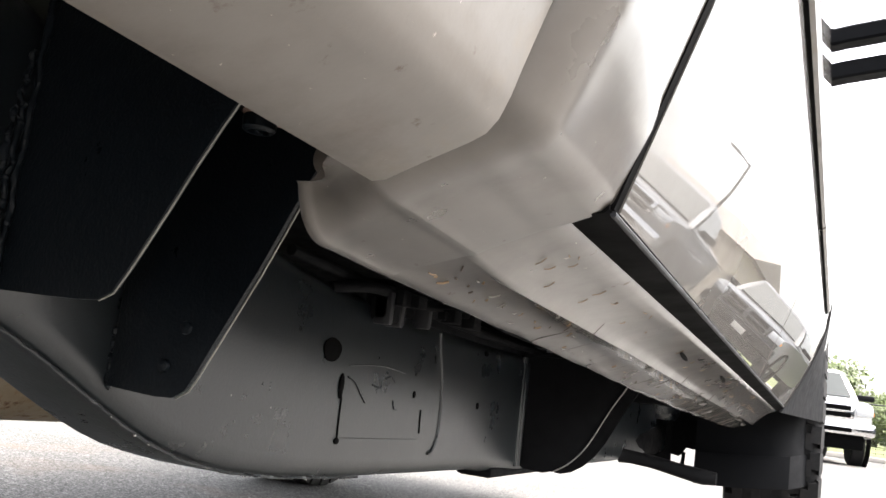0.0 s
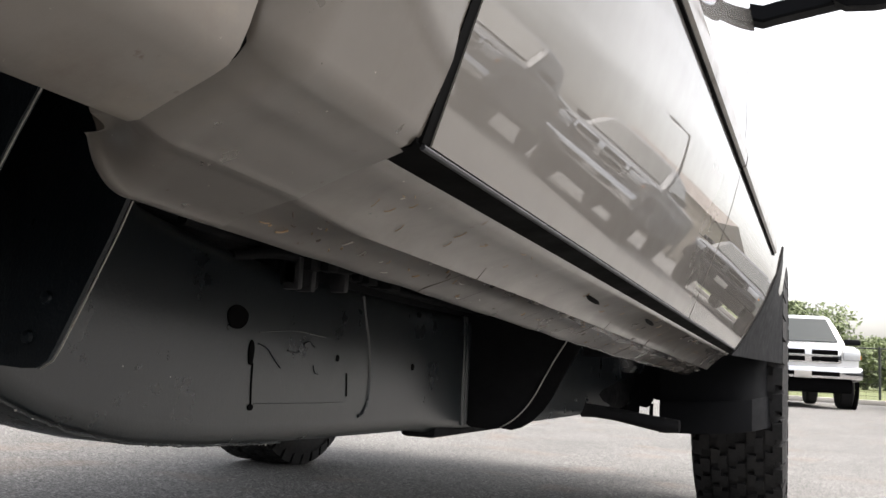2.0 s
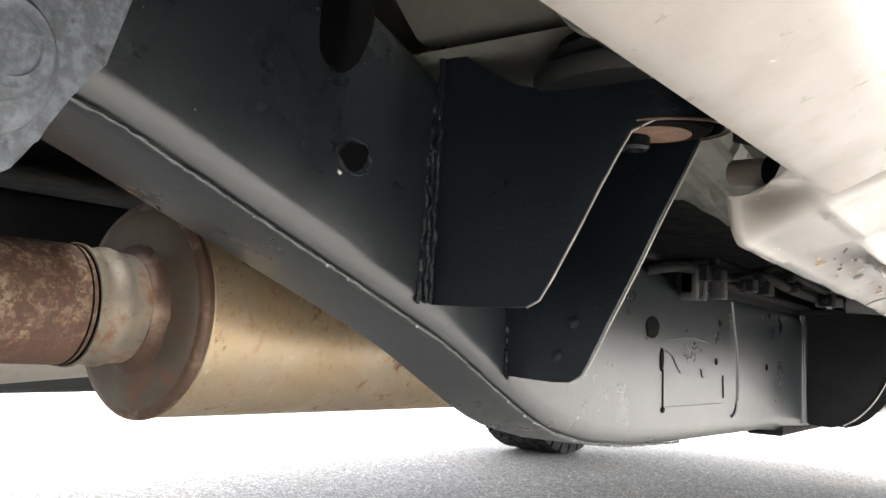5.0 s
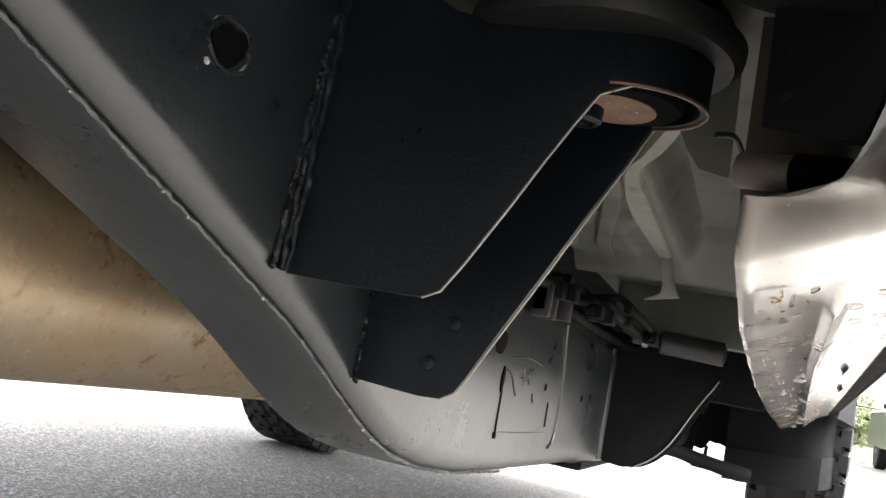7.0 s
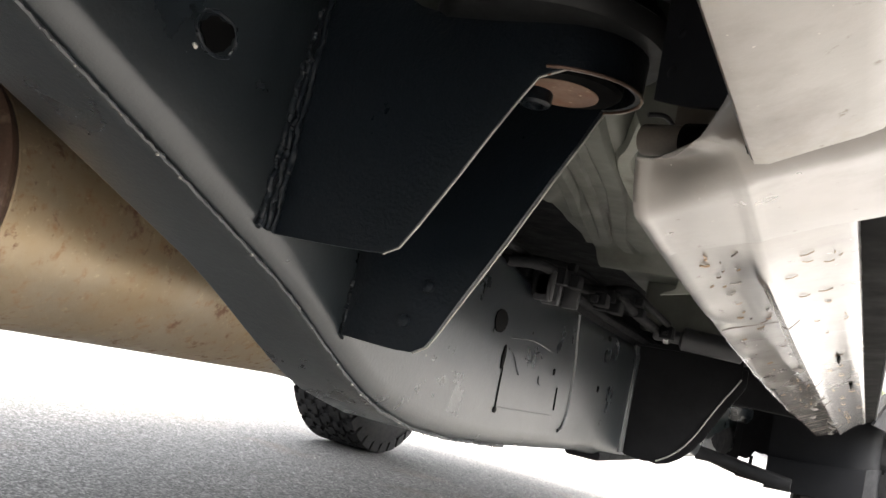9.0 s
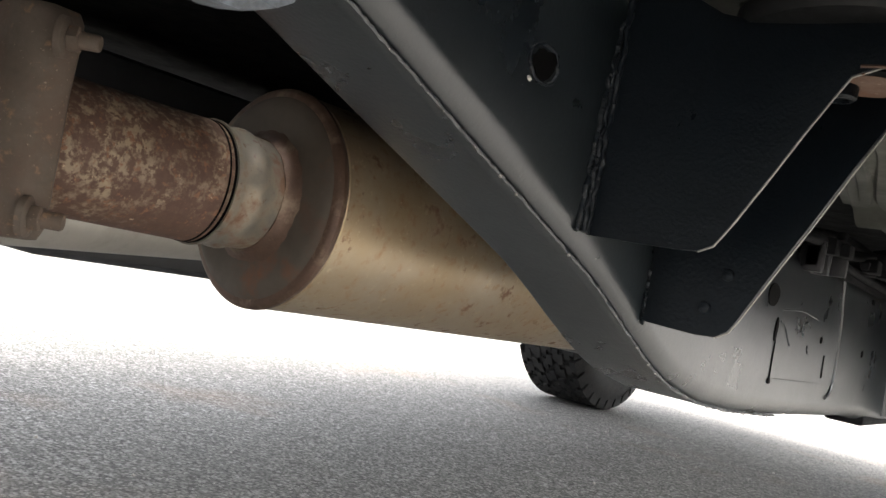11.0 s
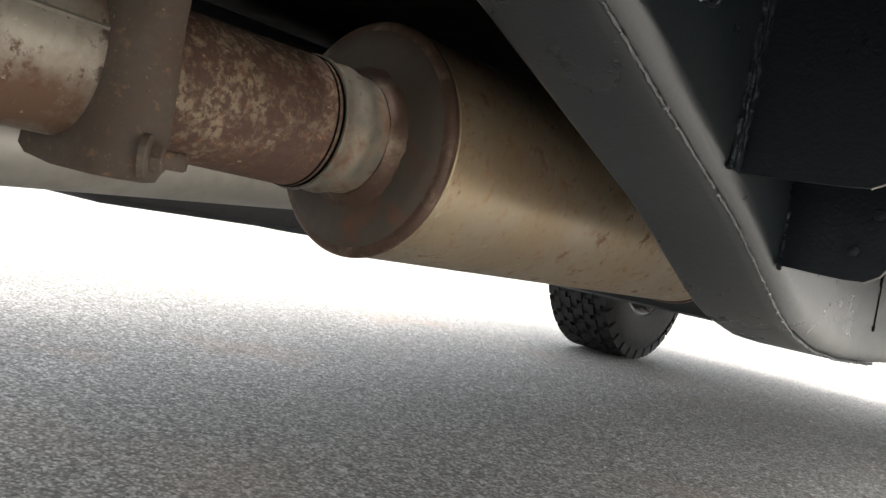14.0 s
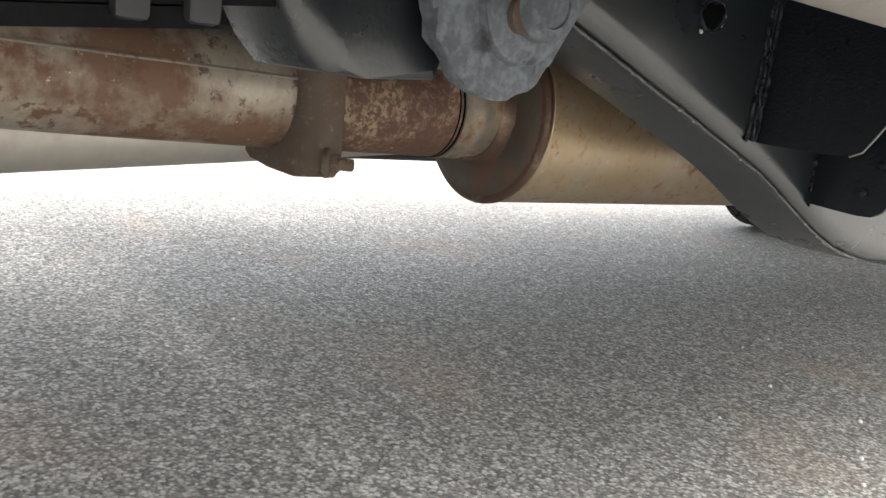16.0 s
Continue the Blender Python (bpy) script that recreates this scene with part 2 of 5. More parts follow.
def asphalt():
    m = bpy.data.materials.new("speckled_asphalt")
    m.use_nodes = True
    n, l = m.node_tree.nodes, m.node_tree.links
    b = n["Principled BSDF"]
    tc = n.new("ShaderNodeTexCoord")
    cells = n.new("ShaderNodeTexVoronoi")
    cells.inputs["Scale"].default_value = 185
    bigger = n.new("ShaderNodeTexVoronoi")
    bigger.inputs["Scale"].default_value = 110
    patch = n.new("ShaderNodeTexNoise")
    patch.inputs["Scale"].default_value, patch.inputs["Detail"].default_value = 1.3, 6
    stain = n.new("ShaderNodeTexNoise")
    stain.inputs["Scale"].default_value, stain.inputs["Detail"].default_value = 2.4, 3
    for t in (cells, bigger, patch, stain):
        l.new(tc.outputs["Object"], t.inputs["Vector"])
    stones = n.new("ShaderNodeValToRGB")
    e = stones.color_ramp.elements
    e[0].position, e[0].color = 0.0, (0.070, 0.069, 0.066, 1)
    e[1].position, e[1].color = 1.0, (0.30, 0.292, 0.275, 1)
    for pos, v in ((0.3, 0.105), (0.6, 0.150), (0.85, 0.20)):
        x = e.new(pos)
        x.color = (v * 1.14, v * 1.11, v * 1.055, 1)
    sep = n.new("ShaderNodeSeparateColor")
    l.new(cells.outputs["Color"], sep.inputs["Color"])
    l.new(sep.outputs["Red"], stones.inputs["Fac"])
    sep2 = n.new("ShaderNodeSeparateColor")
    l.new(bigger.outputs["Color"], sep2.inputs["Color"])
    some = n.new("ShaderNodeMath")
    some.operation, some.inputs[1].default_value = "GREATER_THAN", 0.90
    l.new(sep2.outputs["Green"], some.inputs[0])
    mix1 = n.new("ShaderNodeMixRGB")
    mix1.inputs["Color2"].default_value = (0.38, 0.375, 0.36, 1)
    half = n.new("ShaderNodeMath")
    half.operation, half.inputs[1].default_value = "MULTIPLY", 0.5
    l.new(some.outputs[0], half.inputs[0])
    l.new(half.outputs[0], mix1.inputs["Fac"])
    l.new(stones.outputs["Color"], mix1.inputs["Color1"])
    mix2 = n.new("ShaderNodeMixRGB")
    mix2.blend_type = "MULTIPLY"
    mix2.inputs["Fac"].default_value = 1
    r = n.new("ShaderNodeMapRange")
    for k, v in (("From Min", 0.3), ("From Max", 0.7), ("To Min", 0.86), ("To Max", 1.12)):
        r.inputs[k].default_value = v
    l.new(patch.outputs["Fac"], r.inputs["Value"])
    l.new(mix1.outputs["Color"], mix2.inputs["Color1"])
    l.new(r.outputs["Result"], mix2.inputs["Color2"])
    mix3 = n.new("ShaderNodeMixRGB")
    mix3.inputs["Color2"].default_value = (0.24, 0.17, 0.125, 1)
    r2 = n.new("ShaderNodeMapRange")
    for k, v in (("From Min", 0.56), ("From Max", 0.72), ("To Min", 0.0), ("To Max", 0.35)):
        r2.inputs[k].default_value = v
    l.new(stain.outputs["Fac"], r2.inputs["Value"])
    l.new(r2.outputs["Result"], mix3.inputs["Fac"])
    l.new(mix2.outputs["Color"], mix3.inputs["Color1"])
    gaps = n.new("ShaderNodeMapRange")
    for k, v in (("From Min", 0.35), ("From Max", 0.75), ("To Min", 1.15), ("To Max", 0.62)):
        gaps.inputs[k].default_value = v
    l.new(cells.outputs["Distance"], gaps.inputs["Value"])
    mix4 = n.new("ShaderNodeMixRGB")
    mix4.blend_type = "MULTIPLY"
    mix4.inputs["Fac"].default_value = 1
    l.new(mix3.outputs["Color"], mix4.inputs["Color1"])
    l.new(gaps.outputs["Result"], mix4.inputs["Color2"])
    l.new(mix4.outputs["Color"], b.inputs["Base Color"])
    b.inputs["Roughness"].default_value = 0.85
    b.inputs["Specular IOR Level"].default_value = 0.3
    bp = n.new("ShaderNodeBump")
    bp.inputs["Strength"].default_value, bp.inputs["Distance"].default_value = 0.3, 0.003
    l.new(gaps.outputs["Result"], bp.inputs["Height"])
    l.new(bp.outputs["Normal"], b.inputs["Normal"])
    return m


ASPHALT = asphalt()


# ---------------------------------------------------------------- mesh helpers
def mesh_of(name, bm, mat, smooth=True, sharp=38):
    me = bpy.data.meshes.new(name)
    bmesh.ops.recalc_face_normals(bm, faces=bm.faces)
    for f in bm.faces:
        f.smooth = smooth
    for e in bm.edges:
        if len(e.link_faces) == 2 and e.calc_face_angle(0) > radians(sharp):
            e.smooth = False
    bm.to_mesh(me)
    bm.free()
    me.materials.append(mat)
    return me


def thing(name, m, label, category, group="", kind=""):
    ob = new(name)
    ob.matrix_basis = m
    ob.empty_display_size = 0.1
    return tagged(ob, label, category, group, kind)


def part(name, bm, mat, parent, label="", smooth=True, sharp=38):
    """Links a bmesh as one mesh under a thing or part; its coordinates are the thing's own."""
    ob = new(name, mesh_of(name, bm, mat, smooth, sharp))
    ob.parent = parent
    return tagged(ob, label) if label else ob


def lone(name, bm, mat, label, category, group="", kind="", smooth=True):
    return tagged(new(name, mesh_of(name, bm, mat, smooth)), label, category, group, kind)


def loft(rings, closed=True, caps=True, bm=None):
    bm = bm or bmesh.new()
    rows = [[bm.verts.new(p) for p in ring] for ring in rings]
    for a, b in zip(rows, rows[1:]):
        k = len(a)
        for i in range(k if closed else k - 1):
            bm.faces.new((a[i], a[(i + 1) % k], b[(i + 1) % k], b[i]))
    if caps and closed:
        bm.faces.new(rows[0])
        bm.faces.new(list(reversed(rows[-1])))
    return bm


def box(lo, hi, bevel=0.0, bm=None, segments=2):
    bm = bm or bmesh.new()
    made = bmesh.ops.create_cube(bm, size=1.0)["verts"]
    for v in made:
        v.co = Vector([lo[i] + (v.co[i] + 0.5) * (hi[i] - lo[i]) for i in range(3)])
    if bevel:
        edges = list({e for v in made for e in v.link_edges})
        bmesh.ops.bevel(bm, geom=edges, offset=bevel, segments=segments, affect="EDGES", profile=0.5)
    return bm


def around(axis):
    axis = Vector(axis).normalized()
    side = axis.cross(Vector((0, 0, 1)) if abs(axis.z) < 0.9 else Vector((1, 0, 0))).normalized()
    return axis, side, axis.cross(side)


def turned(origin, axis, profile, n=48, bm=None, caps=True):
    """A body of revolution: profile of (distance along the axis, radius)."""
    axis, u, v = around(axis)
    origin = Vector(origin)
    rings = [[origin + axis * s + (u * math.cos(a) + v * math.sin(a)) * r for a in [2 * math.pi * i / n for i in range(n)]] for s, r in profile]
    return loft(rings, True, caps, bm)


def tube(path, r, n=16, bm=None, caps=True):
    """A round tube through the points of a path."""
    pts = [Vector(p) for p in path]
    rings = []
    for i, p in enumerate(pts):
        d = (pts[min(i + 1, len(pts) - 1)] - pts[max(i - 1, 0)]).normalized()
        _, u, v = around(d)
        rr = r[i] if isinstance(r, (list, tuple)) else r
        rings.append([p + (u * math.cos(a) + v * math.sin(a)) * rr for a in [2 * math.pi * k / n for k in range(n)]])
    return loft(rings, True, caps, bm)


def smooth_path(pts, steps=6):
    """Catmull-Rom through the points."""
    pts = [Vector(p) for p in pts]
    out = []
    for i in range(len(pts) - 1):
        a, b, c, d = pts[max(i - 1, 0)], pts[i], pts[i + 1], pts[min(i + 2, len(pts) - 1)]
        for k in range(steps):
            t = k / steps
            out.append(0.5 * ((2 * b) + (c - a) * t + (2 * a - 5 * b + 4 * c - d) * t * t + (3 * b - a - 3 * c + d) * t**3))
    return out + [pts[-1]]


def slab(outline, depth, bevel=0.0, bm=None):
    """A flat plate: outline points in 3D, pushed along depth (a vector)."""
    bm = bm or bmesh.new()
    a = [bm.verts.new(p) for p in outline]
    b = [bm.verts.new(Vector(p) + Vector(depth)) for p in outline]
    k = len(a)
    f1 = bm.faces.new(a)
    f2 = bm.faces.new(list(reversed(b)))
    for i in range(k):
        bm.faces.new((a[i], b[i], b[(i + 1) % k], a[(i + 1) % k]))
    if bevel:
        edges = list({e for f in (f1, f2) for e in f.edges})
        bmesh.ops.bevel(bm, geom=edges, offset=bevel, segments=2, affect="EDGES", profile=0.5)
    return bm


def hexagon(origin, axis, r, h, bm=None):
    return turned(origin, axis, [(0, r * 0.97), (h * 0.15, r), (h * 0.85, r), (h, r * 0.85)], 6, bm)


def lump(bm, amount, scale, seed=0.0):
    """Unevenness of worked or worn metal."""
    for v in bm.verts:
        v.co += noise.noise_vector(v.co * scale + Vector((seed, seed, seed))) * amount
    return bm


def lerp(table, s):
    """Linear look-up in rows of (s, values...)."""
    for a, b in zip(table, table[1:]):
        if s <= b[0]:
            k = max(0.0, (s - a[0]) / (b[0] - a[0]))
            return [p + (q - p) * k for p, q in zip(a[1:], b[1:])]
    return list(table[-1][1:])


# ---------------------------------------------------------------- ground
bm = bmesh.new()
bmesh.ops.create_grid(bm, x_segments=40, y_segments=40, size=400)
lone("ground", bm, ASPHALT, "worn light grey asphalt with pale stone chips", "asphalt", kind="structure")

CX = -1.02  # the truck's middle line
BASE = Vector((CX, 1.0, 0))
truck = thing("pickup_truck", Matrix.Translation(BASE * SCALE) @ Matrix.Scale(SCALE, 4), "taupe crew cab pickup truck seen from under its sill", "pickup truck")


def tp(name, bm, mat, parent=None, label="", smooth=True, sharp=38):
    """A part of the truck, from a bmesh in world places."""
    bmesh.ops.translate(bm, verts=bm.verts, vec=-BASE)
    return part(name, bm, mat, parent or truck, label, smooth, sharp)


truck_part = tp

# frame rails: stations along y of outer face x, bottom z, top z
RAIL = [(-2.4, -0.40, 0.81, 0.99), (-0.9, -0.41, 0.81, 1.00), (-0.45, -0.41, 0.808, 1.005), (-0.2, -0.411, 0.778, 1.0), (0.0, -0.412, 0.728, 0.97), (0.15, -0.412, 0.685, 0.93), (0.30, -0.411, 0.650, 0.885), (0.45, -0.41, 0.597, 0.835),
        (0.50, -0.41, 0.580, 0.820), (0.60, -0.408, 0.544, 0.785), (0.66, -0.405, 0.521, 0.76), (0.70, -0.403, 0.502, 0.745), (0.745, -0.400, 0.478, 0.725), (0.785, -0.398, 0.458, 0.712), (0.82, -0.397, 0.442, 0.70), (0.87, -0.395, 0.425, 0.685), (0.95, -0.393, 0.409, 0.662), (1.05, -0.391, 0.400, 0.645), (1.2, -0.39, 0.394, 0.632),
        (1.5, -0.386, 0.390, 0.622), (1.72, -0.384, 0.388, 0.618), (1.76, -0.384, 0.382, 0.618), (1.9, -0.38, 0.376, 0.615), (2.1, -0.378, 0.372, 0.612), (2.5, -0.37, 0.376, 0.60), (2.92, -0.35, 0.380, 0.60), (4.4, -0.30, 0.42, 0.60)]
RAIL_W = 0.106


def rail_ring(y, side=1):
    x, zb, zt = lerp(RAIL, y)
    ring = []
    r = 0.026
    for cx, cz, a0 in ((x - r, zb + r, -90), (x - r, zt - r, 0), (x - RAIL_W + 0.006, zt - 0.006, 90), (x - RAIL_W + 0.006, zb + 0.006, 180)):
        rr = r if cx > x - RAIL_W / 2 else 0.006
        for k in range(5):
            a = radians(a0 + 22.5 * k)
            ring.append((cx + rr * math.cos(a), cz + rr * math.sin(a)))
    return [Vector((px if side > 0 else 2 * CX - px, y, pz)) for px, pz in ring]


def rail_y():
    y, out = -2.4, []
    while y <= 4.4:
        out.append(y)
        y += 0.03 if -0.6 < y < 2.0 else 0.2
    return out


rails = {}
for side in (1, -1):
    rails[side] = tp("frame_rail", loft([rail_ring(y, side) for y in rail_y()]), BLACK, label="black painted steel frame rail" if side > 0 else "")

# cab mount bracket: a pressed pan that stands out from the rail, open below
PAN_X, PAN_Y, PAN_R, PAN_TOP = -0.212, 0.680, 0.056, 0.747


def pan_wall():
    """Points round the pan's skirt, from the rail along its rear wall, round the end, back along its front wall: x, y, lower z."""
    rows = []
    for x, z in ((-0.409, 0.556), (-0.36, 0.555), (-0.325, 0.555), (-0.308, 0.556), (-0.296, 0.562), (-0.284, 0.581), (-0.261, 0.622), (-0.244, 0.654), (-0.228, 0.682), (-0.217, 0.700)):
        rows.append((x, PAN_Y - PAN_R, z))
    for k in range(1, 12):
        a = radians(-90 + 15 * k)
        rows.append((PAN_X + PAN_R * math.cos(a), PAN_Y + PAN_R * math.sin(a), 0.711 + 0.003 * math.sin(a)))
    for x, z in ((-0.212, 0.686), (-0.232, 0.651), (-0.26, 0.599), (-0.29, 0.543), (-0.308, 0.508), (-0.315, 0.497), (-0.327, 0.490), (-0.345, 0.489), (-0.368, 0.490), (-0.40, 0.492)):
        rows.append((x, PAN_Y + PAN_R + 0.012 * min(1.0, (PAN_X - x) / 0.06), z))
    return rows


def pan():
    bm = bmesh.new()
    rows, th = pan_wall(), 0.005
    cols = []
    for x, y, z in rows:
        top = PAN_TOP if y > PAN_Y - PAN_R + 0.001 or x > -0.315 else min(0.803, PAN_TOP + ((-0.315 - x) / 0.094) ** 1.2 * 0.056)
        inward = Vector((max(-0.30, min(x, PAN_X)) - x, PAN_Y - y, 0)).normalized() * th
        r = 0.006
        cols.append([Vector((x, y, z)), Vector((x, y, top - r)), Vector((x, y, top)) + inward * 0.5, Vector((x, y, top - th)) + inward, Vector((x, y, z)) + inward])
    loft(cols, closed=True, caps=True, bm=bm)
    return bm


bracket = tp("cab_mount_bracket", pan(), BRACKET, label="black pressed steel cab mount bracket welded to the rail", sharp=50)
path = [Vector(p) + Vector((0, 0.0025, -0.0006)) for p in pan_wall()[3:-3]]
tp("bare_edge", tube(path, 0.0008, 6), RAW_EDGE, bracket, "bare worn plate edge")
outline = [(PAN_X + 0.056 * math.cos(a), PAN_Y + 0.056 * math.sin(a), PAN_TOP - 0.006) for a in [radians(-90 + 15 * k) for k in range(13)]]
outline += [(-0.33, PAN_Y + 0.056, PAN_TOP - 0.006), (-0.40, PAN_Y + 0.056, PAN_TOP - 0.006), (-0.40, PAN_Y - 0.054, PAN_TOP - 0.006), (-0.33, PAN_Y - 0.054, PAN_TOP - 0.006)]
tp("seat_plate", slab(outline, (0, 0, 0.005)), BRACKET, bracket)
# weld beads between bracket and rail
for y0, y1, z0, z1, r0 in ((0.604, 0.608, 0.557, 0.66, 0.0026), (0.613, 0.616, 0.557, 0.70, 0.0024), (0.621, 0.623, 0.557, 0.80, 0.0030), (0.607, 0.616, 0.66, 0.74, 0.0024), (0.748, 0.748, 0.49, 0.54, 0.0028)):
    pts, k = [], 90
    for i in range(k + 1):
        z, y = z0 + (z1 - z0) * i / k, y0 + (y1 - y0) * i / k
        pts.append(Vector((lerp(RAIL, y)[0] + 0.001, y + 0.0012 * math.sin(i * 0.35), z)))
    tp("weld_bead", lump(tube(pts, [r0 * (0.80 + 0.2 * abs(math.sin(i * 1.3)) + 0.25 * random.random()) for i in range(k + 1)], 10), 0.0016, 110), BRACKET, bracket, "rippled weld bead")
for z in (0.648, 0.662, 0.69):
    tp("weld_bead", lump(turned((-0.412, 0.605 + 0.015 * random.random(), z), (1, 0, 0), [(0, 0.010), (0.003, 0.007), (0.005, 0.003)], 14), 0.004, 170), BRACKET, bracket)
for x, z in ((-0.322, 0.548), (-0.338, 0.515)):
    tp("rivet", turned((x, PAN_Y + PAN_R + 0.007, z), (0, -1, 0), [(0, 0.006), (0.003, 0.005), (0.004, 0.001)], 12), BRACKET, bracket)

# cab mount: rubber discs, cup, washer and bolt
mount = tp("cab_mount", turned((PAN_X - 0.02, PAN_Y, PAN_TOP - 0.007), (0, 0, 1), [(0.0, 0.060), (0.002, 0.088), (0.008, 0.094), (0.016, 0.095), (0.020, 0.090), (0.022, 0.082), (0.026, 0.080), (0.032, 0.084), (0.036, 0.080), (0.040, 0.070), (0.075, 0.062)], 64), MOUNT, label="black rubber cab mount discs")
# blackened ring stands for the shade between cup and washer
tp("sleeve", turned((PAN_X, PAN_Y, 0.7095), (0, 0, 1), [(0, 0.038), (0.003, 0.041), (0.026, 0.042)], 40), GAP, mount)
tp("cup_rim", tube([(PAN_X + 0.056 * math.cos(a), PAN_Y + 0.056 * math.sin(a), 0.7105 + 0.003 * math.sin(a)) for a in [radians(-90 + 12 * k) for k in range(16)]], 0.0014, 6), BEAD, mount, "rust-stained rim")
tp("washer", turned((PAN_X - 0.008, PAN_Y + 0.004, 0.7085), (0, 0, 1), [(0, 0.012), (0.0005, 0.030), (0.004, 0.031), (0.006, 0.028)], 40), WASHER, mount, "rusty retaining washer")
tp("bolt", turned((PAN_X - 0.026, PAN_Y + 0.001, 0.7090), (0, 0, -1), [(0, 0.0125), (0.002, 0.0135), (0.010, 0.0130), (0.0125, 0.0105), (0.0125, 0.0085), (0.009, 0.008)], 16), BRACKET, mount, "dark flanged bolt head")

# weld seam along the lower corner of the rail
pts = []
y = -0.2
while y < 1.25:
    x, zb, zt = lerp(RAIL, y)
    pts.append(Vector((x - 0.012, y, zb + 0.001)))
    y += 0.004
tp("seam_weld", lump(tube(pts, [0.0013 + 0.0009 * random.random() for _ in pts], 6), 0.0013, 240), BLACK, rails[1], "chipped seam along the rail's lower edge")


bm = bmesh.new()
for i in range(48):
    y = -0.15 + 1.4 * random.random()
    x, zb, zt = lerp(RAIL, y)
    up = random.random() ** 3 * 0.12
    c = Vector((x - 0.010, y, zb - 0.0004)) if up < 0.012 else Vector((x - 0.0004, y, zb + 0.02 + up))
    r = 0.0006 + 0.0011 * random.random() ** 2
    turned(c - Vector((r, 0, 0)), (1, 0.3 * random.random(), -0.6), [(0, r * 0.5), (r, r), (r * 1.8, r * 0.4)], 6, bm)
tagged(tp("paint_chips", bm, RAW_EDGE, rails[1], "small pale chips in the black paint"), kind="stuff")

# holes and marks in the rail's web; black discs stand for the holes' shaded insides
def disc_on_rail(y, z, ry, rz, mat, name, label="", depth=0.0015, parent=None, turn=0.0, ragged=0.03):
    x = lerp(RAIL, y)[0]
    out = []
    for k in range(20):
        a = 2 * math.pi * k / 20
        dy, dz = ry * math.cos(a), rz * math.sin(a)
        dy, dz = dy * math.cos(turn) - dz * math.sin(turn), dy * math.sin(turn) + dz * math.cos(turn)
        rag = 1 + ragged * (math.sin(3 * a + 1) + 0.6 * math.sin(5 * a) + 0.4 * math.sin(8 * a))
        out.append((x - 0.004, y + dy * rag, z + dz * rag))
    return tp(name, slab(out, (0.004 + depth, 0, 0)), mat, parent or rails[1], label)


def ring_on_rail(y, z, ry, rz, name, label, thick=0.0028):
    x = lerp(RAIL, y)[0]
    pts = [Vector((x + 0.0005, y + ry * math.cos(a), z + rz * math.sin(a))) for a in [2 * math.pi * k / 28 for k in range(29)]]
    return tp(name, lump(tube(pts, thick, 8, caps=False), 0.0012, 150), BRACKET, rails[1], label)


disc_on_rail(0.511, 0.671, 0.017, 0.012, GAP, "hole", "round access hole with a burred rim", turn=0.4, ragged=0.16)
ring_on_rail(0.511, 0.671, 0.0205, 0.0150, "burr", "burred rim", 0.0016)
tp("stone", lump(turned((-0.408, 0.491, 0.654), (1, 0, 0), [(0, 0.0015), (0.0015, 0.0022), (0.003, 0.001)], 10), 0.0008, 300), KERB, rails[1], "pale pebble stuck at the hole's rim")
disc_on_rail(0.492, 0.785, 0.030, 0.052, GAP, "slot_hole", "tall rounded hole in the rail's web", turn=-0.25)
disc_on_rail(1.11, 0.556, 0.022, 0.015, GAP, "hole", "oval hole")
disc_on_rail(1.145, 0.513, 0.006, 0.016, GAP, "slot")
disc_on_rail(1.152, 0.444, 0.006, 0.004, GAP, "slot")
for y, z, ry, rz in ((1.369, 0.512, 0.004, 0.005), (1.643, 0.504, 0.006, 0.006), (1.66, 0.598, 0.008, 0.005)):
    disc_on_rail(y, z, ry, rz, GAP, "rivet_hole")


def line_on_rail(rows, r, mat, name, label=""):
    pts = smooth_path([(lerp(RAIL, y)[0] + 0.0003, y, z) for y, z in rows], 5)
    return tp(name, tube(pts, r, 6), mat, rails[1], label)


line_on_rail([(1.150, 0.50), (1.151, 0.47), (1.153, 0.446)], 0.0014, GAP, "plate_joint", "thin joint of a welded plate")
line_on_rail([(1.400, 0.490), (1.404, 0.455)], 0.0015, GAP, "plate_joint")
line_on_rail([(1.440, 0.612), (1.452, 0.58), (1.468, 0.54), (1.478, 0.49), (1.476, 0.45), (1.46, 0.428), (1.445, 0.424)], 0.003, BLACK, "bent_strap", "curved strap edge")
line_on_rail([(1.16, 0.448), (1.25, 0.447), (1.40, 0.446)], 0.0005, BLACK, "plate_joint")
line_on_rail([(1.16, 0.540), (1.25, 0.546), (1.33, 0.541)], 0.0009, BLACK, "plate_joint")
for rows in ([(1.16, 0.525), (1.18, 0.52), (1.20, 0.505), (1.215, 0.495)], [(1.23, 0.519), (1.25, 0.516), (1.26, 0.519)], [(1.27, 0.529), (1.285, 0.533), (1.30, 0.526)], [(1.30, 0.50), (1.305, 0.49), (1.315, 0.488)]):
    line_on_rail(rows, 0.0013, BRACKET, "chalk_mark", "faint dark scrawl")

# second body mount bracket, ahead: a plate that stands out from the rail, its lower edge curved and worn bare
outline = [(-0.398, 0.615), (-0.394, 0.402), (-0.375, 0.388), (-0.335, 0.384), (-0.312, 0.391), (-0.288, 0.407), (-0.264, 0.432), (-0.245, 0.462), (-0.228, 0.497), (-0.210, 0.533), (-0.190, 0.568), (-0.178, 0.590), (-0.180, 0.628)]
gusset = tp("forward_mount_bracket", slab([(x, 1.925 + 0.25 * (x + 0.39), z) for x, z in outline], (0.0, 0.006, 0), 0.002), SHADE_BLACK, label="black plate bracket standing out from the rail")
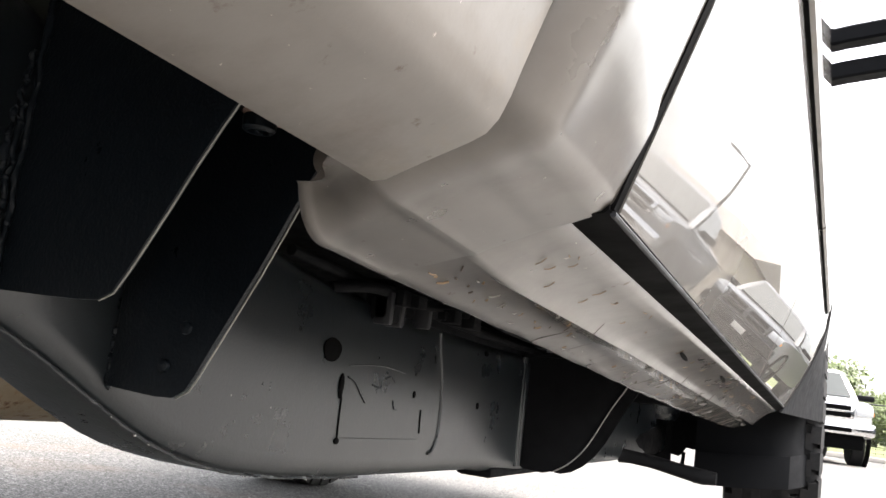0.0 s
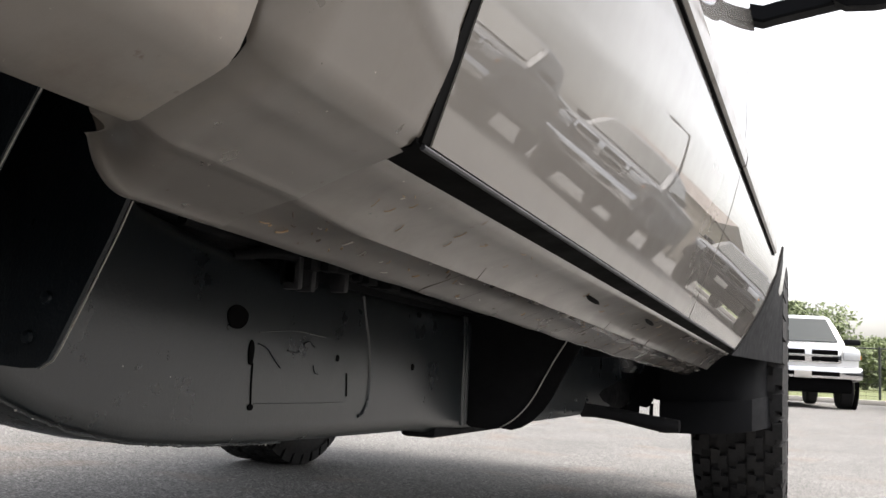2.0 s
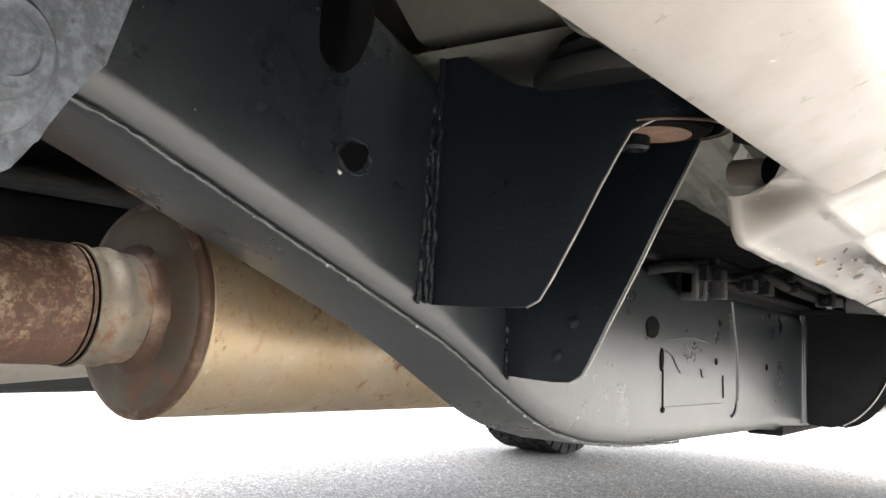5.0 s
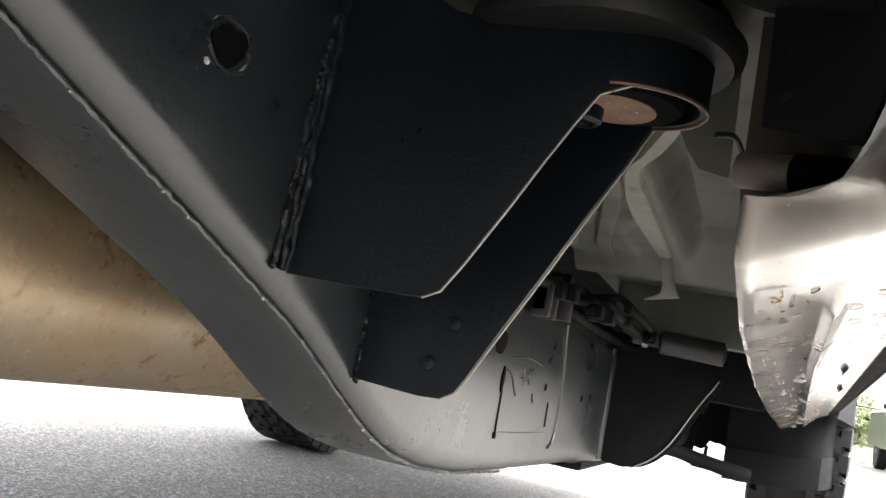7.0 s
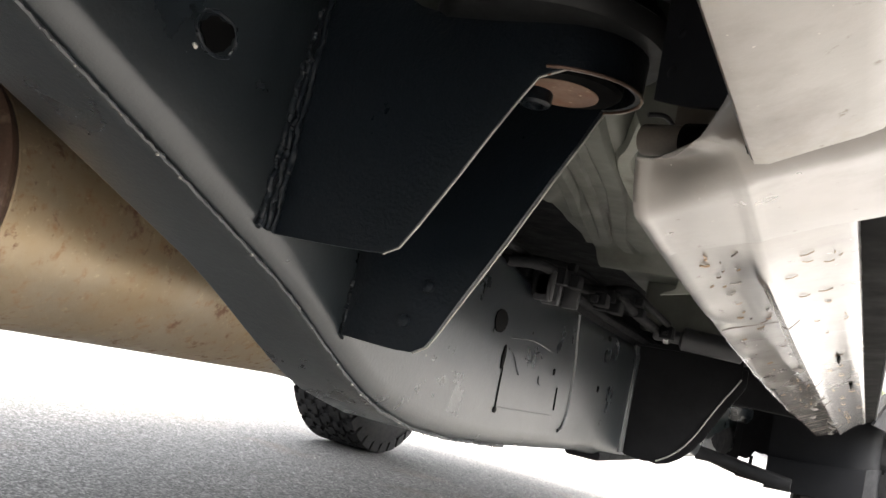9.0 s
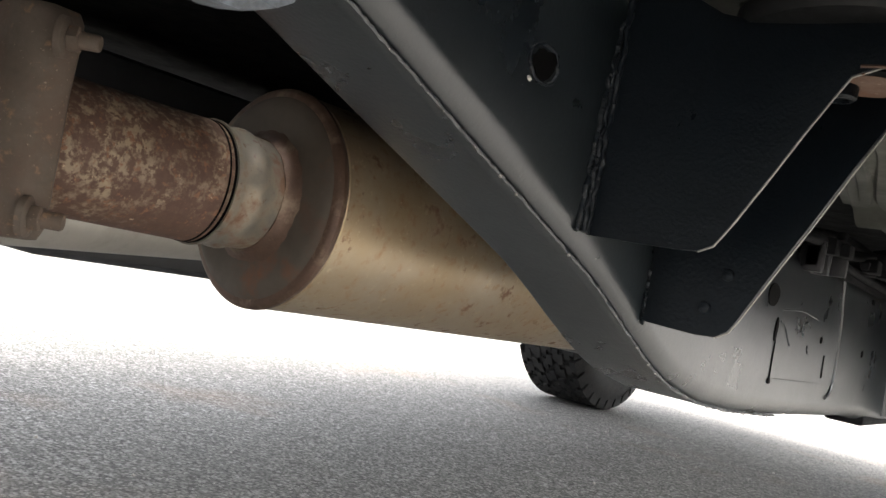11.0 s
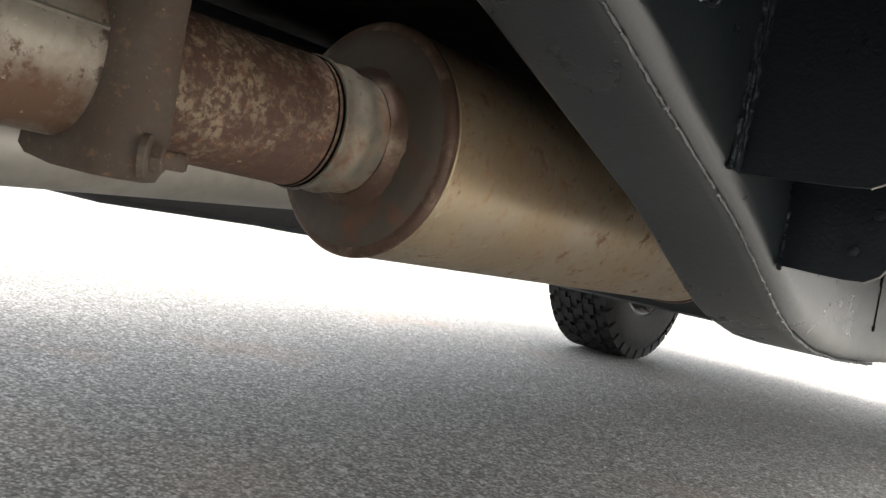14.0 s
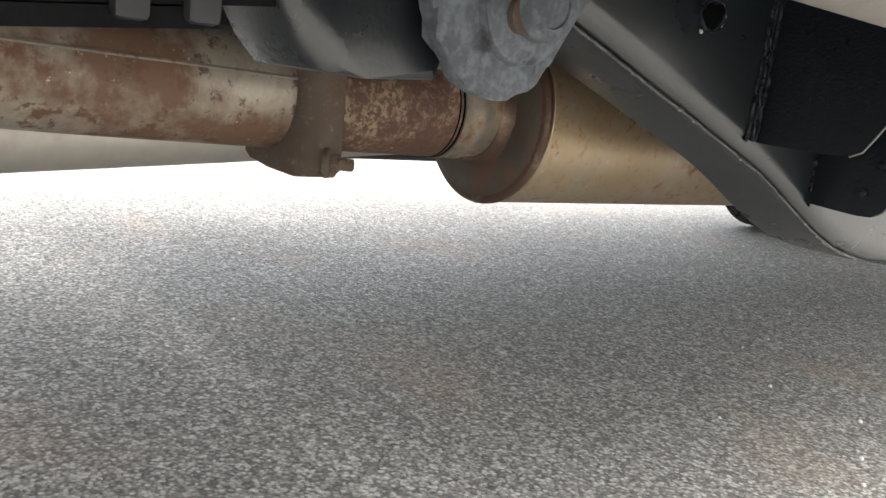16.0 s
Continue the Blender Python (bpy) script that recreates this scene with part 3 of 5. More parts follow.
tp("bracket_top", slab([(-0.398, 1.925, 0.616), (-0.18, 1.98, 0.628), (-0.18, 2.12, 0.628), (-0.398, 2.10, 0.616)], (0, 0, 0.006)), SHADE_BLACK, gusset)
tp("front_wall", slab([(x, 2.085 + 0.10 * (x + 0.39), z - 0.008) for x, z in outline], (0.0, 0.006, 0), 0.002), SHADE_BLACK, gusset)
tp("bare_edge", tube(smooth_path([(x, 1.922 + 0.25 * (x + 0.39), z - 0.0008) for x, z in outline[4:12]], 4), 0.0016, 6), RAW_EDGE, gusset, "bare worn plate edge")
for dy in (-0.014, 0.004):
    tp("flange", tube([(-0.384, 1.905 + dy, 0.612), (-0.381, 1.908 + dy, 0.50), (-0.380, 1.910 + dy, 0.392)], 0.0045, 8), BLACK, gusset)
tp("skid_lip", box((-0.46, 1.77, 0.371), (-0.385, 2.35, 0.392), 0.009), SHADE_BLACK, gusset)
tp("cross_tube", box((-1.46, 1.9, 0.37), (-0.39, 2.1, 0.44), 0.02), BLACK, label="black crossmember")
# radius arm and axle end ahead, dark below the rail
arm = tp("radius_arm", loft([[Vector((x + min(h, 0.035) * math.cos(a), y, z + h * math.sin(a))) for a in [2 * math.pi * k / 16 for k in range(16)]] for x, y, z, h in ((-0.44, 2.30, 0.47, 0.05), (-0.42, 2.5, 0.46, 0.055), (-0.40, 2.8, 0.45, 0.055), (-0.37, 3.2, 0.44, 0.055), (-0.35, 3.48, 0.45, 0.06))]), SHADE_BLACK, label="black front suspension arm")
tp("coil_seat", turned((-0.34, 3.47, 0.52), (0, 0, 1), [(0, 0.06), (0.02, 0.075), (0.05, 0.075), (0.06, 0.05)], 24), BLACK, arm)
tp("front_axle", turned((-2.0, 3.93, 0.50), (1, 0, 0), [(0, 0.05), (0.5, 0.05), (0.55, 0.13), (0.65, 0.15), (0.75, 0.13), (0.85, 0.05), (1.98, 0.045)], 24), BLACK, label="black front axle tube")
tp("rear_axle", turned((-1.86, -1.39, 0.50), (1, 0, 0), [(0, 0.05), (0.65, 0.05), (0.7, 0.15), (0.81, 0.17), (0.92, 0.15), (0.97, 0.05), (1.62, 0.05)], 24), BLACK, label="black rear axle tube")
tp("fuel_tank", box((-1.62, 0.55, 0.414), (-1.20, 2.05, 0.72), 0.03), RUBBER, label="black fuel tank inside the far rail")
tp("gearbox", loft([[Vector((-0.97 + r * math.cos(a), y, 0.58 + r * 0.9 * math.sin(a))) for a in [2 * math.pi * k / 20 for k in range(20)]] for y, r in ((1.5, 0.06), (1.55, 0.12), (1.8, 0.15), (2.2, 0.14), (2.6, 0.2), (3.0, 0.22))]), BLACK, label="dark gearbox and transfer case")

# added dark backing for the shaded parts round the front axle, with daylight gaps
backing = tp("dark_backing", slab([(x, 3.60, z) for x, z in ((-0.60, 0.70), (-0.60, 0.42), (-0.45, 0.36), (-0.302, 0.33), (-0.302, 0.70))], (0, 0.012, 0), 0.002), SHADE_BLACK, label="added dark backing for the shaded parts round the front axle")
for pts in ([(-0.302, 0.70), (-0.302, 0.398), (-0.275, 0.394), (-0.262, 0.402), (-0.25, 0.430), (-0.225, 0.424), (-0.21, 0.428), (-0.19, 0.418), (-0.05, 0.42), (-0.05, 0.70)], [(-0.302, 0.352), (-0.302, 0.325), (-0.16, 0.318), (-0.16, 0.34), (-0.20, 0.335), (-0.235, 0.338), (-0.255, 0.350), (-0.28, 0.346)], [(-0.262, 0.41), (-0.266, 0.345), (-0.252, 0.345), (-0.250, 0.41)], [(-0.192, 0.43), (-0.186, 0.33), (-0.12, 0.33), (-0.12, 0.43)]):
    tp("backing_panel", slab([(x, 3.598, z) for x, z in pts], (0, 0.014, 0), 0.0015), SHADE_BLACK, backing)
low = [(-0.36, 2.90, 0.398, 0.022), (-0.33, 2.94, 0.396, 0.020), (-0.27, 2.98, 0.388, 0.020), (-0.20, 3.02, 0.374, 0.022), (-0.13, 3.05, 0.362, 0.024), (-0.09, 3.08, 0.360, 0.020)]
tp("steering_arm", loft([[Vector((x, y + 0.03 * math.cos(a), z + h * math.sin(a))) for a in [2 * math.pi * k / 14 for k in range(14)]] for x, y, z, h in low]), SHADE_BLACK, label="dark forged arm ahead of the rail")

# exhaust: one straight axis, slightly splayed outwards towards the nose
MR, PR = 0.121, 0.0605
AX = Vector((0.045, 1.0, -0.008)).normalized()


def on_axis(y, u=0.0, v=0.0):
    """A point on the exhaust's axis at y, moved out by u sideways and v upwards."""
    return Vector((-0.792 + 0.045 * (y - 0.5) + u, y, 0.543 - 0.008 * (y - 0.5) + v))


muffler = tp("muffler", turned(on_axis(0.598), AX, [(0.0, MR - 0.004), (0.004, MR), (0.74, MR), (0.744, MR - 0.003)], 96), STEEL, label="round steel muffler with tan heat stain and rust specks")
tp("end_cap", turned(on_axis(0.592), -AX, [(-0.008, MR - 0.001), (-0.001, MR - 0.001), (0.004, MR - 0.005), (0.009, MR - 0.013), (0.011, MR - 0.022), (0.012, MR - 0.040), (0.014, 0.058)], 96), END_STEEL, muffler, "dished end cap with rust streaks")
tp("end_cap", turned(on_axis(1.343), AX, [(-0.006, MR - 0.001), (0.006, MR - 0.004), (0.016, MR - 0.014), (0.020, MR - 0.03), (0.020, 0.05)], 72), END_STEEL, muffler)
tp("rim", turned(on_axis(0.588), AX, [(-0.002, MR - 0.004), (0.000, MR - 0.0005), (0.003, MR + 0.0022), (0.007, MR + 0.0022), (0.010, MR + 0.0005), (0.014, MR - 0.002)], 96), BEAD, muffler, "rust-stained rolled rim")
tp("rim", turned(on_axis(1.338), AX, [(-0.004, MR - 0.002), (-0.002, MR + 0.002), (0.003, MR + 0.0035), (0.007, MR + 0.002), (0.012, MR - 0.002)], 72), BEAD, muffler)
tp("weld_ring", lump(turned(on_axis(0.580), -AX, [(-0.004, PR + 0.020), (0.0, PR + 0.014), (0.003, PR + 0.008), (0.008, PR + 0.003), (0.014, PR + 0.001)], 64), 0.0014, 120), BEAD, muffler, "rusty weld ring")
tp("neck", turned(on_axis(0.578), -AX, [(0.0, PR + 0.001), (0.012, PR), (0.028, PR + 0.0005), (0.034, PR + 0.0022), (0.040, PR + 0.0040), (0.046, PR + 0.0036), (0.052, PR + 0.0020), (0.057, PR + 0.0012), (0.064, PR + 0.0026), (0.070, PR + 0.0052), (0.074, PR + 0.0055), (0.0755, PR - 0.001)], 72), NECK, muffler, "bright flared inlet neck with a raised bead")
pipe = tp("exhaust_pipe", turned(on_axis(0.5025), -AX, [(0.0, PR + 0.001), (0.002, PR + 0.003), (0.01, PR + 0.003), (0.228, PR + 0.002)], 72), RUSTY, label="rust-blotched exhaust pipe")
tp("tail_section", tube(smooth_path([on_axis(0.285), on_axis(0.0, 0, 0.004), on_axis(-0.4, -0.01, 0.016), on_axis(-0.7, 0.01, 0.11), on_axis(-1.0, 0.03, 0.21), on_axis(-1.5, 0.05, 0.19)], 6), PR + 0.003, 64), PIPE, pipe, "stained pipe section with a pale band")
# saddle clamp: a flat bar across the pipe's outer side with a web down to the pipe and an ear above and below, each with a bolt
def round_pipe(a):
    c = on_axis(0.295)
    return c.x + (PR + 0.002) * math.cos(radians(a)), c.z + (PR + 0.002) * math.sin(radians(a))


bar = [(-0.741, 0.648), (-0.720, 0.646), (-0.711, 0.636), (-0.710, 0.615), (-0.710, 0.58), (-0.709, 0.55), (-0.708, 0.525), (-0.707, 0.505), (-0.706, 0.494), (-0.706, 0.482), (-0.708, 0.470), (-0.716, 0.462), (-0.733, 0.4595), (-0.79, 0.461), (-0.832, 0.4655), (-0.844, 0.473), (-0.841, 0.487)]
bar += [round_pipe(a) for a in range(-124, 125, 8)] + [(-0.838, 0.604), (-0.842, 0.618), (-0.832, 0.631), (-0.79, 0.638)]


def bar_ring(y, inset):
    return [Vector((x - (inset if x > -0.722 else 0.0), y, z)) for x, z in bar]


clamp = tp("saddle_clamp", lump(loft([bar_ring(y, inset) for y, inset in ((0.268, 0.030), (0.270, 0.022), (0.274, 0.013), (0.279, 0.006), (0.285, 0.001), (0.288, 0.0), (0.308, 0.0), (0.311, 0.003))]), 0.0008, 40), CLAMP, label="brown rusted saddle clamp round the exhaust pipe", sharp=50)
for x, z in ((-0.713, 0.479), (-0.713, 0.621)):
    p, ax = Vector((x + 0.004, 0.291, z)), Vector((0.72, 0.69, 0.02))
    tp("washer_plate", turned(p, ax, [(0.000, 0.0170), (0.005, 0.0165), (0.007, 0.0135), (0.007, 0.011)], 24), CLAMP, clamp)
    tp("nut", hexagon(p + ax * 0.007, ax, 0.0108, 0.009), CLAMP, clamp, "rusty nut")
    tp("bolt", turned(p, ax, [(0, 0.0070), (0.029, 0.0070), (0.031, 0.0058)], 16), CLAMP, clamp, "rusty bolt")
seam = radians(17)
tp("pipe_seam", tube([on_axis(y, (PR + 0.0026) * math.cos(seam), (PR + 0.0026) * math.sin(seam) + 0.013 * (0.285 - y) / 0.6) for y in (0.28, 0.1, -0.1, -0.35)], 0.0022, 6), NECK, pipe, "pale seam along the pipe")
for y in (0.5035, 0.4965):
    tp("sleeve_gap", turned(on_axis(y), -AX, [(0.0, PR + 0.0015), (0.0, PR + 0.0038), (0.0018, PR + 0.0038), (0.0018, PR + 0.001)], 72, caps=False), GAP, pipe)
# propeller shaft
shaft = tp("propeller_shaft", turned((-1.074, -1.0, 0.3855), (0.002, 1, 0.069), [(0, 0.035), (0.05, 0.035), (0.1, 0.053), (0.15, 0.055), (2.3, 0.055), (2.36, 0.05), (2.4, 0.042), (2.5, 0.042)], 48), SHAFT, label="light grey steel propeller shaft")

# rear leaf spring and its front hanger
HX, HY, HZ = -0.344, 0.137, 0.627
hang = []
for k in range(15):
    a = radians(200 + 140 * k / 14)
    hang.append((0, HY + 0.050 * math.cos(a), HZ + 0.050 * math.sin(a)))
hang = [(0, HY - 0.075, HZ + 0.20), (0, HY - 0.064, HZ + 0.02), (0, HY - 0.056, HZ - 0.005)] + hang + [(0, HY + 0.056, HZ - 0.002), (0, HY + 0.075, HZ + 0.02), (0, HY + 0.13, HZ + 0.20)]
hanger = tp("spring_hanger", lump(slab([(HX + 0.03, y, z) for _, y, z in hang], (0.014, 0, 0), 0.004), 0.0012, 70), CAST, label="pitted grey cast spring hanger on the rail")
tp("boss", lump(turned((HX + 0.043, HY + 0.012, HZ + 0.006), (1, 0, 0), [(-0.002, 0.036), (0.007, 0.034), (0.012, 0.026)], 32), 0.0008, 90), CAST, hanger)
tp("bolt_head", turned((HX + 0.050, HY + 0.015, HZ + 0.008), (1, 0, 0), [(0, 0.021), (0.004, 0.0225), (0.014, 0.0215), (0.017, 0.019), (0.017, 0.014), (0.0155, 0.0135), (0.0155, 0.003)], 24), CAST, hanger, "stamped round bolt head")
tp("bolt_shank", turned((HX - 0.09, HY, HZ), (1, 0, 0), [(0, 0.011), (0.15, 0.011)], 16), CLAMP, hanger)
tp("rail_foot", box((-0.414, HY - 0.10, HZ + 0.13), (HX + 0.044, HY + 0.15, HZ + 0.22), 0.01), CAST, hanger)
spring = tp("leaf_spring", turned((HX - 0.058, HY, HZ), (1, 0, 0), [(0, 0.018), (0.0, 0.036), (0.080, 0.036), (0.08, 0.018)], 32), BLACK, label="dark leaf spring pack")
for i, (y0, y1, drop) in enumerate(((0.10, -2.2, 0.0), (0.0, -2.0, 0.011), (-0.03, -1.8, 0.022), (-0.40, -1.7, 0.033))):
    rows = []
    for k in range(13):
        y = y0 + (y1 - y0) * k / 12
        z = HZ - 0.032 - drop - 0.085 * (1 - ((y + 1.1) / 1.25) ** 2) + 0.052
        rows.append([Vector((x, y, z + dz)) for x, dz in ((HX - 0.056, -0.005), (HX + 0.018, -0.005), (HX + 0.018, 0.005), (HX - 0.056, 0.005))])
    tp("leaf", loft(rows), SHADE_BLACK, spring)
for y, z in ((-0.155, 0.604), (-0.075, 0.606), (-0.04, 0.608)):
    tp("leaf_clip", box((HX - 0.062, y - 0.009, z - 0.010), (HX + 0.024, y + 0.009, z + 0.03), 0.004), RUBBER, spring)
wrap = [(-0.02, 0.66), (-0.006, 0.625), (0.010, 0.597), (0.024, 0.583), (0.055, 0.581), (0.106, 0.584), (0.13, 0.66)]
tp("eye_wrap", slab([(HX - 0.05, y, z) for y, z in wrap], (0.075, 0, 0), 0.006), BLACK, spring, "thick wrapped leaf end")


# ---------------------------------------------------------------- body
# rocker and sill: stations along y; the whole body drops and splays a little towards the nose
def drop(y):
    return -0.027 * (y - 0.70)


def splay(y):
    return 0.033 * (y - 0.70)


def pinch(y):
    """The lowest inner weld edge of the rocker: x, z."""
    return lerp([(0.55, -0.1195, 0.601), (0.62, -0.1195, 0.599), (0.8, -0.1197, 0.594), (1.0, -0.1175, 0.587), (1.4, -0.105, 0.570), (1.9, -0.080, 0.5485), (2.8, -0.03, 0.518)], y)


def ridge(y):
    return lerp([(0.5, -0.062, 0.617), (0.7, -0.058, 0.6154), (1.2, -0.0445, 0.6033), (1.8, -0.020, 0.5807), (2.8, 0.026, 0.543)], y)


def lip(y):
    """Where the painted sill ends and the black seal under the doors begins: x, z."""
    return lerp([(0.5, -0.004, 0.6465), (0.7, 0.0025, 0.6405), (1.2, 0.0215, 0.6262), (1.8, 0.0435, 0.6090), (2.8, 0.080, 0.580)], y)


def under(y):
    """The underside from the pinch weld outwards to the sill's outer lip: points of x, z."""
    px, pz = pinch(y)
    rx, rz = ridge(y)
    lx, lz = lip(y)
    h = 0.0080 * max(0.0, min(1.0, (y - 0.69) / 0.08))
    return [(px - 0.012, 0.80 + drop(y)), (px - 0.010, pz + 0.07), (px - 0.004, pz + 0.016), (px - 0.002, pz), (px + 0.003, pz - 0.0005), (px + 0.009, pz + 0.003), (px + (rx - px) * 0.45, pz + 0.002 + (rz - 0.002 - pz) * 0.42),
            (rx - 0.012, rz - 0.003), (rx - 0.006, rz - 0.001 - h * 0.7), (rx - 0.001, rz - h), (rx + 0.003, rz + 0.001 - h * 0.6), (rx + 0.009, rz + 0.004), (lx - 0.018, lz - 0.0075), (lx - 0.006, lz - 0.0035), (lx - 0.001, lz - 0.0006), (lx + 0.001, lz + 0.004)]


def on_under(y, k):
    """A point on the flat between the ridge (k = 0) and the outer lip (k = 1)."""
    a, b = under(y)[11], under(y)[13]
    return a[0] + (b[0] - a[0]) * k, a[1] + (b[1] - a[1]) * k


ys = [0.692 + 0.03 * i for i in range(73)]
bm = loft([[Vector((x, y, z)) for x, z in under(y) + [(lip(y)[0] + 0.001, 0.70 + drop(y)), (-0.02, 0.80 + drop(y))]] for y in ys if y <= 2.75])
for v in bm.verts:
    px, pz = pinch(v.co.y)
    if v.co.z < pz + 0.04 and v.co.y > 0.78 and v.co.x < px + 0.02:
        v.co += noise.noise_vector(Vector((v.co.y * 15, 0, 0))) * 0.0020
rocker = tp("rocker_panel", bm, ROCKER, label="taupe rocker panel with scuffed dirty underside, toned as in shade, and pinch weld", sharp=62)
for i in range(8):
    y = 1.4 + 1.3 * i / 7 + 0.02 * random.random()
    px, pz = pinch(y)
    x = px + 0.012 + 0.05 * random.random()
    tp("pressed_dent", lump(turned((x, y, pz + 0.004 + (x - px) * 0.25), (0, 0, -1), [(-0.004, 0.008 + 0.006 * random.random()), (0.0004, 0.004), (0.0005, 0.001)], 10), 0.0012, 90), ROCKER, rocker)
for i in range(18):
    y = 1.0 + 0.095 * i + 0.05 * random.random()
    prof = under(y)
    a, b_ = (4, 8) if i % 3 else (4, 11)
    skew = 0.02 * (random.random() - 0.3)
    rows = [(prof[k][0], y + skew * (k - a) / (b_ - a) + 0.003 * random.random(), prof[k][1] - 0.0002) for k in range(a, b_ + 1)]
    tp("crosswise_crease", tube(smooth_path(rows, 3), 0.0003 + 0.0005 * random.random(), 6), ROCKER, rocker)
tp("sill_seal", loft([[Vector((x, y, z)) for x, z in ((lip(y)[0] - 0.004, lip(y)[1] + 0.0025), (lip(y)[0] + 0.004, lip(y)[1] + 0.0030), (0.0290 + splay(y), 0.6455 + drop(y)), (0.0325 + splay(y), 0.6480 + drop(y)), (0.0315 + splay(y), 0.675 + drop(y)), (lip(y)[0] - 0.004, 0.675 + drop(y)))] for y in (0.683, 1.2, 1.75, 2.3, 2.74)]), GAP, rocker, "black sill seal under the doors")
tp("seal_bead", tube([(0.0335 + splay(y), y, 0.6470 + drop(y)) for y in (0.69, 1.2, 1.75, 2.3, 2.74)], 0.0022, 8), RUBBER, rocker, "rubber bead along the doors' lower edge")


def side_x(z, y):
    """The body side's outer x by height above the sill line."""
    return lerp([(0.60, 0.016), (0.645, 0.034), (0.70, 0.0545), (0.78, 0.084), (0.84, 0.103), (0.90, 0.117), (0.95, 0.125), (1.00, 0.129), (1.10, 0.130), (1.25, 0.122), (1.38, 0.105), (1.5, 0.055), (1.95, -0.105), (2.0, -0.185)], z)[0] + splay(y)


def side_panel(y0, y1, zs, thick=0.03, y_of=None):
    """A body side sheet between two y's with rolled-in ends; zs: heights above the sill line."""
    rings = []
    n = 10
    for i in range(n + 1):
        k = i / n
        ring = []
        for z in zs:
            a, b = (y0, y1) if y_of is None else y_of(z)
            y = a + (b - a) * k
            ring.append(Vector((side_x(z, y), y, z + drop(y))))
        back = [Vector((p.x - thick, p.y, p.z)) for p in reversed(ring)]
        rings.append(ring + back)
    bm = loft(rings)
    return bm


ZS = [0.6495, 0.655, 0.665, 0.68, 0.70, 0.74, 0.78, 0.82, 0.86, 0.90, 0.93, 0.96, 1.0, 1.1, 1.2, 1.3, 1.38]
slant = lambda z: 0.03 * (z - 0.65)
def rear_edge(z):
    """Where the rear door ends at its back, by height: the edge leans back a little."""
    return 0.699 - 0.10 * (z - 0.65)


door_r = tp("rear_door", side_panel(0, 0, ZS, y_of=lambda z: (rear_edge(z), 1.820 + slant(z))), PAINT, label="glossy taupe rear door")
tp("door_seal", loft([[Vector((side_x(z, 0.7) + dx, y, z)) for dx, y in ((-0.0015, rear_edge(z) - 0.0125), (-0.0015, rear_edge(z) - 0.0002), (-0.03, rear_edge(z) - 0.0002), (-0.03, rear_edge(z) - 0.0125))] for z in ZS]), GAP, door_r, "black rubber seal in the door gap")
door_f = tp("front_door", side_panel(0, 0, ZS, y_of=lambda z: (1.827 + slant(z), 2.79 + slant(z))), PAINT, label="glossy taupe front door")
for d, y0, y1 in ((door_r, 0.83, 1.822), (door_f, 1.835, 2.79)):
    bm = loft([[Vector((side_x(0.93, y) + dx, y, 0.945 + drop(y) + dz)) for dx, dz in ((0, -0.021), (0.008, -0.018), (0.011, 0.0), (0.008, 0.018), (0, 0.021))] for y in (y0, (y0 + y1) / 2, y1)])
    strip = tp("side_moulding", bm, PAINT_LOW, d, "taupe side moulding strip")
    for dz in (-0.0225, 0.0225):
        tp("shadow_gap", loft([[Vector((side_x(0.93, y) + dx, y, 0.945 + drop(y) + dz + e)) for dx, e in ((-0.002, -0.0018), (0.003, -0.0018), (0.003, 0.0018), (-0.002, 0.0018))] for y in (y0, (y0 + y1) / 2, y1)]), GAP, strip)
    tp("window_glass", side_panel(y0 + 0.05, y1 - 0.08, [1.40, 1.6, 1.88], thick=0.006), GLASS, d)

for y, k, long in ((1.36, 0.55, 0.040), (1.70, 0.75, 0.045)):
    x, z = on_under(y, k)
    z -= 0.001
    oval = [Vector((x + 0.0015 * math.sin(a), y + long * math.cos(a), z + 0.006 * math.sin(a) * 0.4 - 0.03 * long * math.cos(a))) for a in [2 * math.pi * k / 16 for k in range(16)]]
    tp("drain_slot", slab(oval, (0.0008, 0, -0.0022)), GAP, rocker, "dark drain slot")
for i in range(34):
    y = 0.75 + 1.9 * random.random() ** 1.3
    x, z = on_under(y, 0.05 + 0.9 * random.random())
    z -= 0.0006
    a = random.random() * 3.14
    l = 0.002 + 0.004 * random.random()
    tp("dry_grass_bit", tube([(x - l * math.cos(a), y - l * math.sin(a), z - 0.4 * l * math.cos(a)), (x, y, z - 0.0010), (x + l * math.cos(a), y + l * math.sin(a), z + 0.4 * l * math.cos(a))], 0.0004, 4), STRAW, rocker)

# scuffs and stuck bits on the inner half of the underside
for i in range(70):
    y = 0.71 + 1.3 * random.random() ** 1.6
    px, pz = pinch(y)
    prof = under(y)
    k = random.random()
    a, c = prof[5], prof[7]
    x, z = a[0] + (c[0] - a[0]) * k, a[1] + (c[1] - a[1]) * k - 0.0004 - 0.0035 * k * (1 - k)
    l, t_ = 0.002 + 0.006 * random.random() ** 2, random.random() * 3.14
    dx, dy = l * 0.5 * math.cos(t_), l * math.sin(t_)
    tp("scuff" if i % 3 else "dry_grass_bit", tube([(x - dx, y - dy, z - dx * 0.5), (x, y, z - 0.0006), (x + dx, y + dy, z + dx * 0.5)], 0.0003 + 0.0006 * random.random(), 5), (CLAMP, RAW_EDGE, STRAW)[i % 3], rocker)

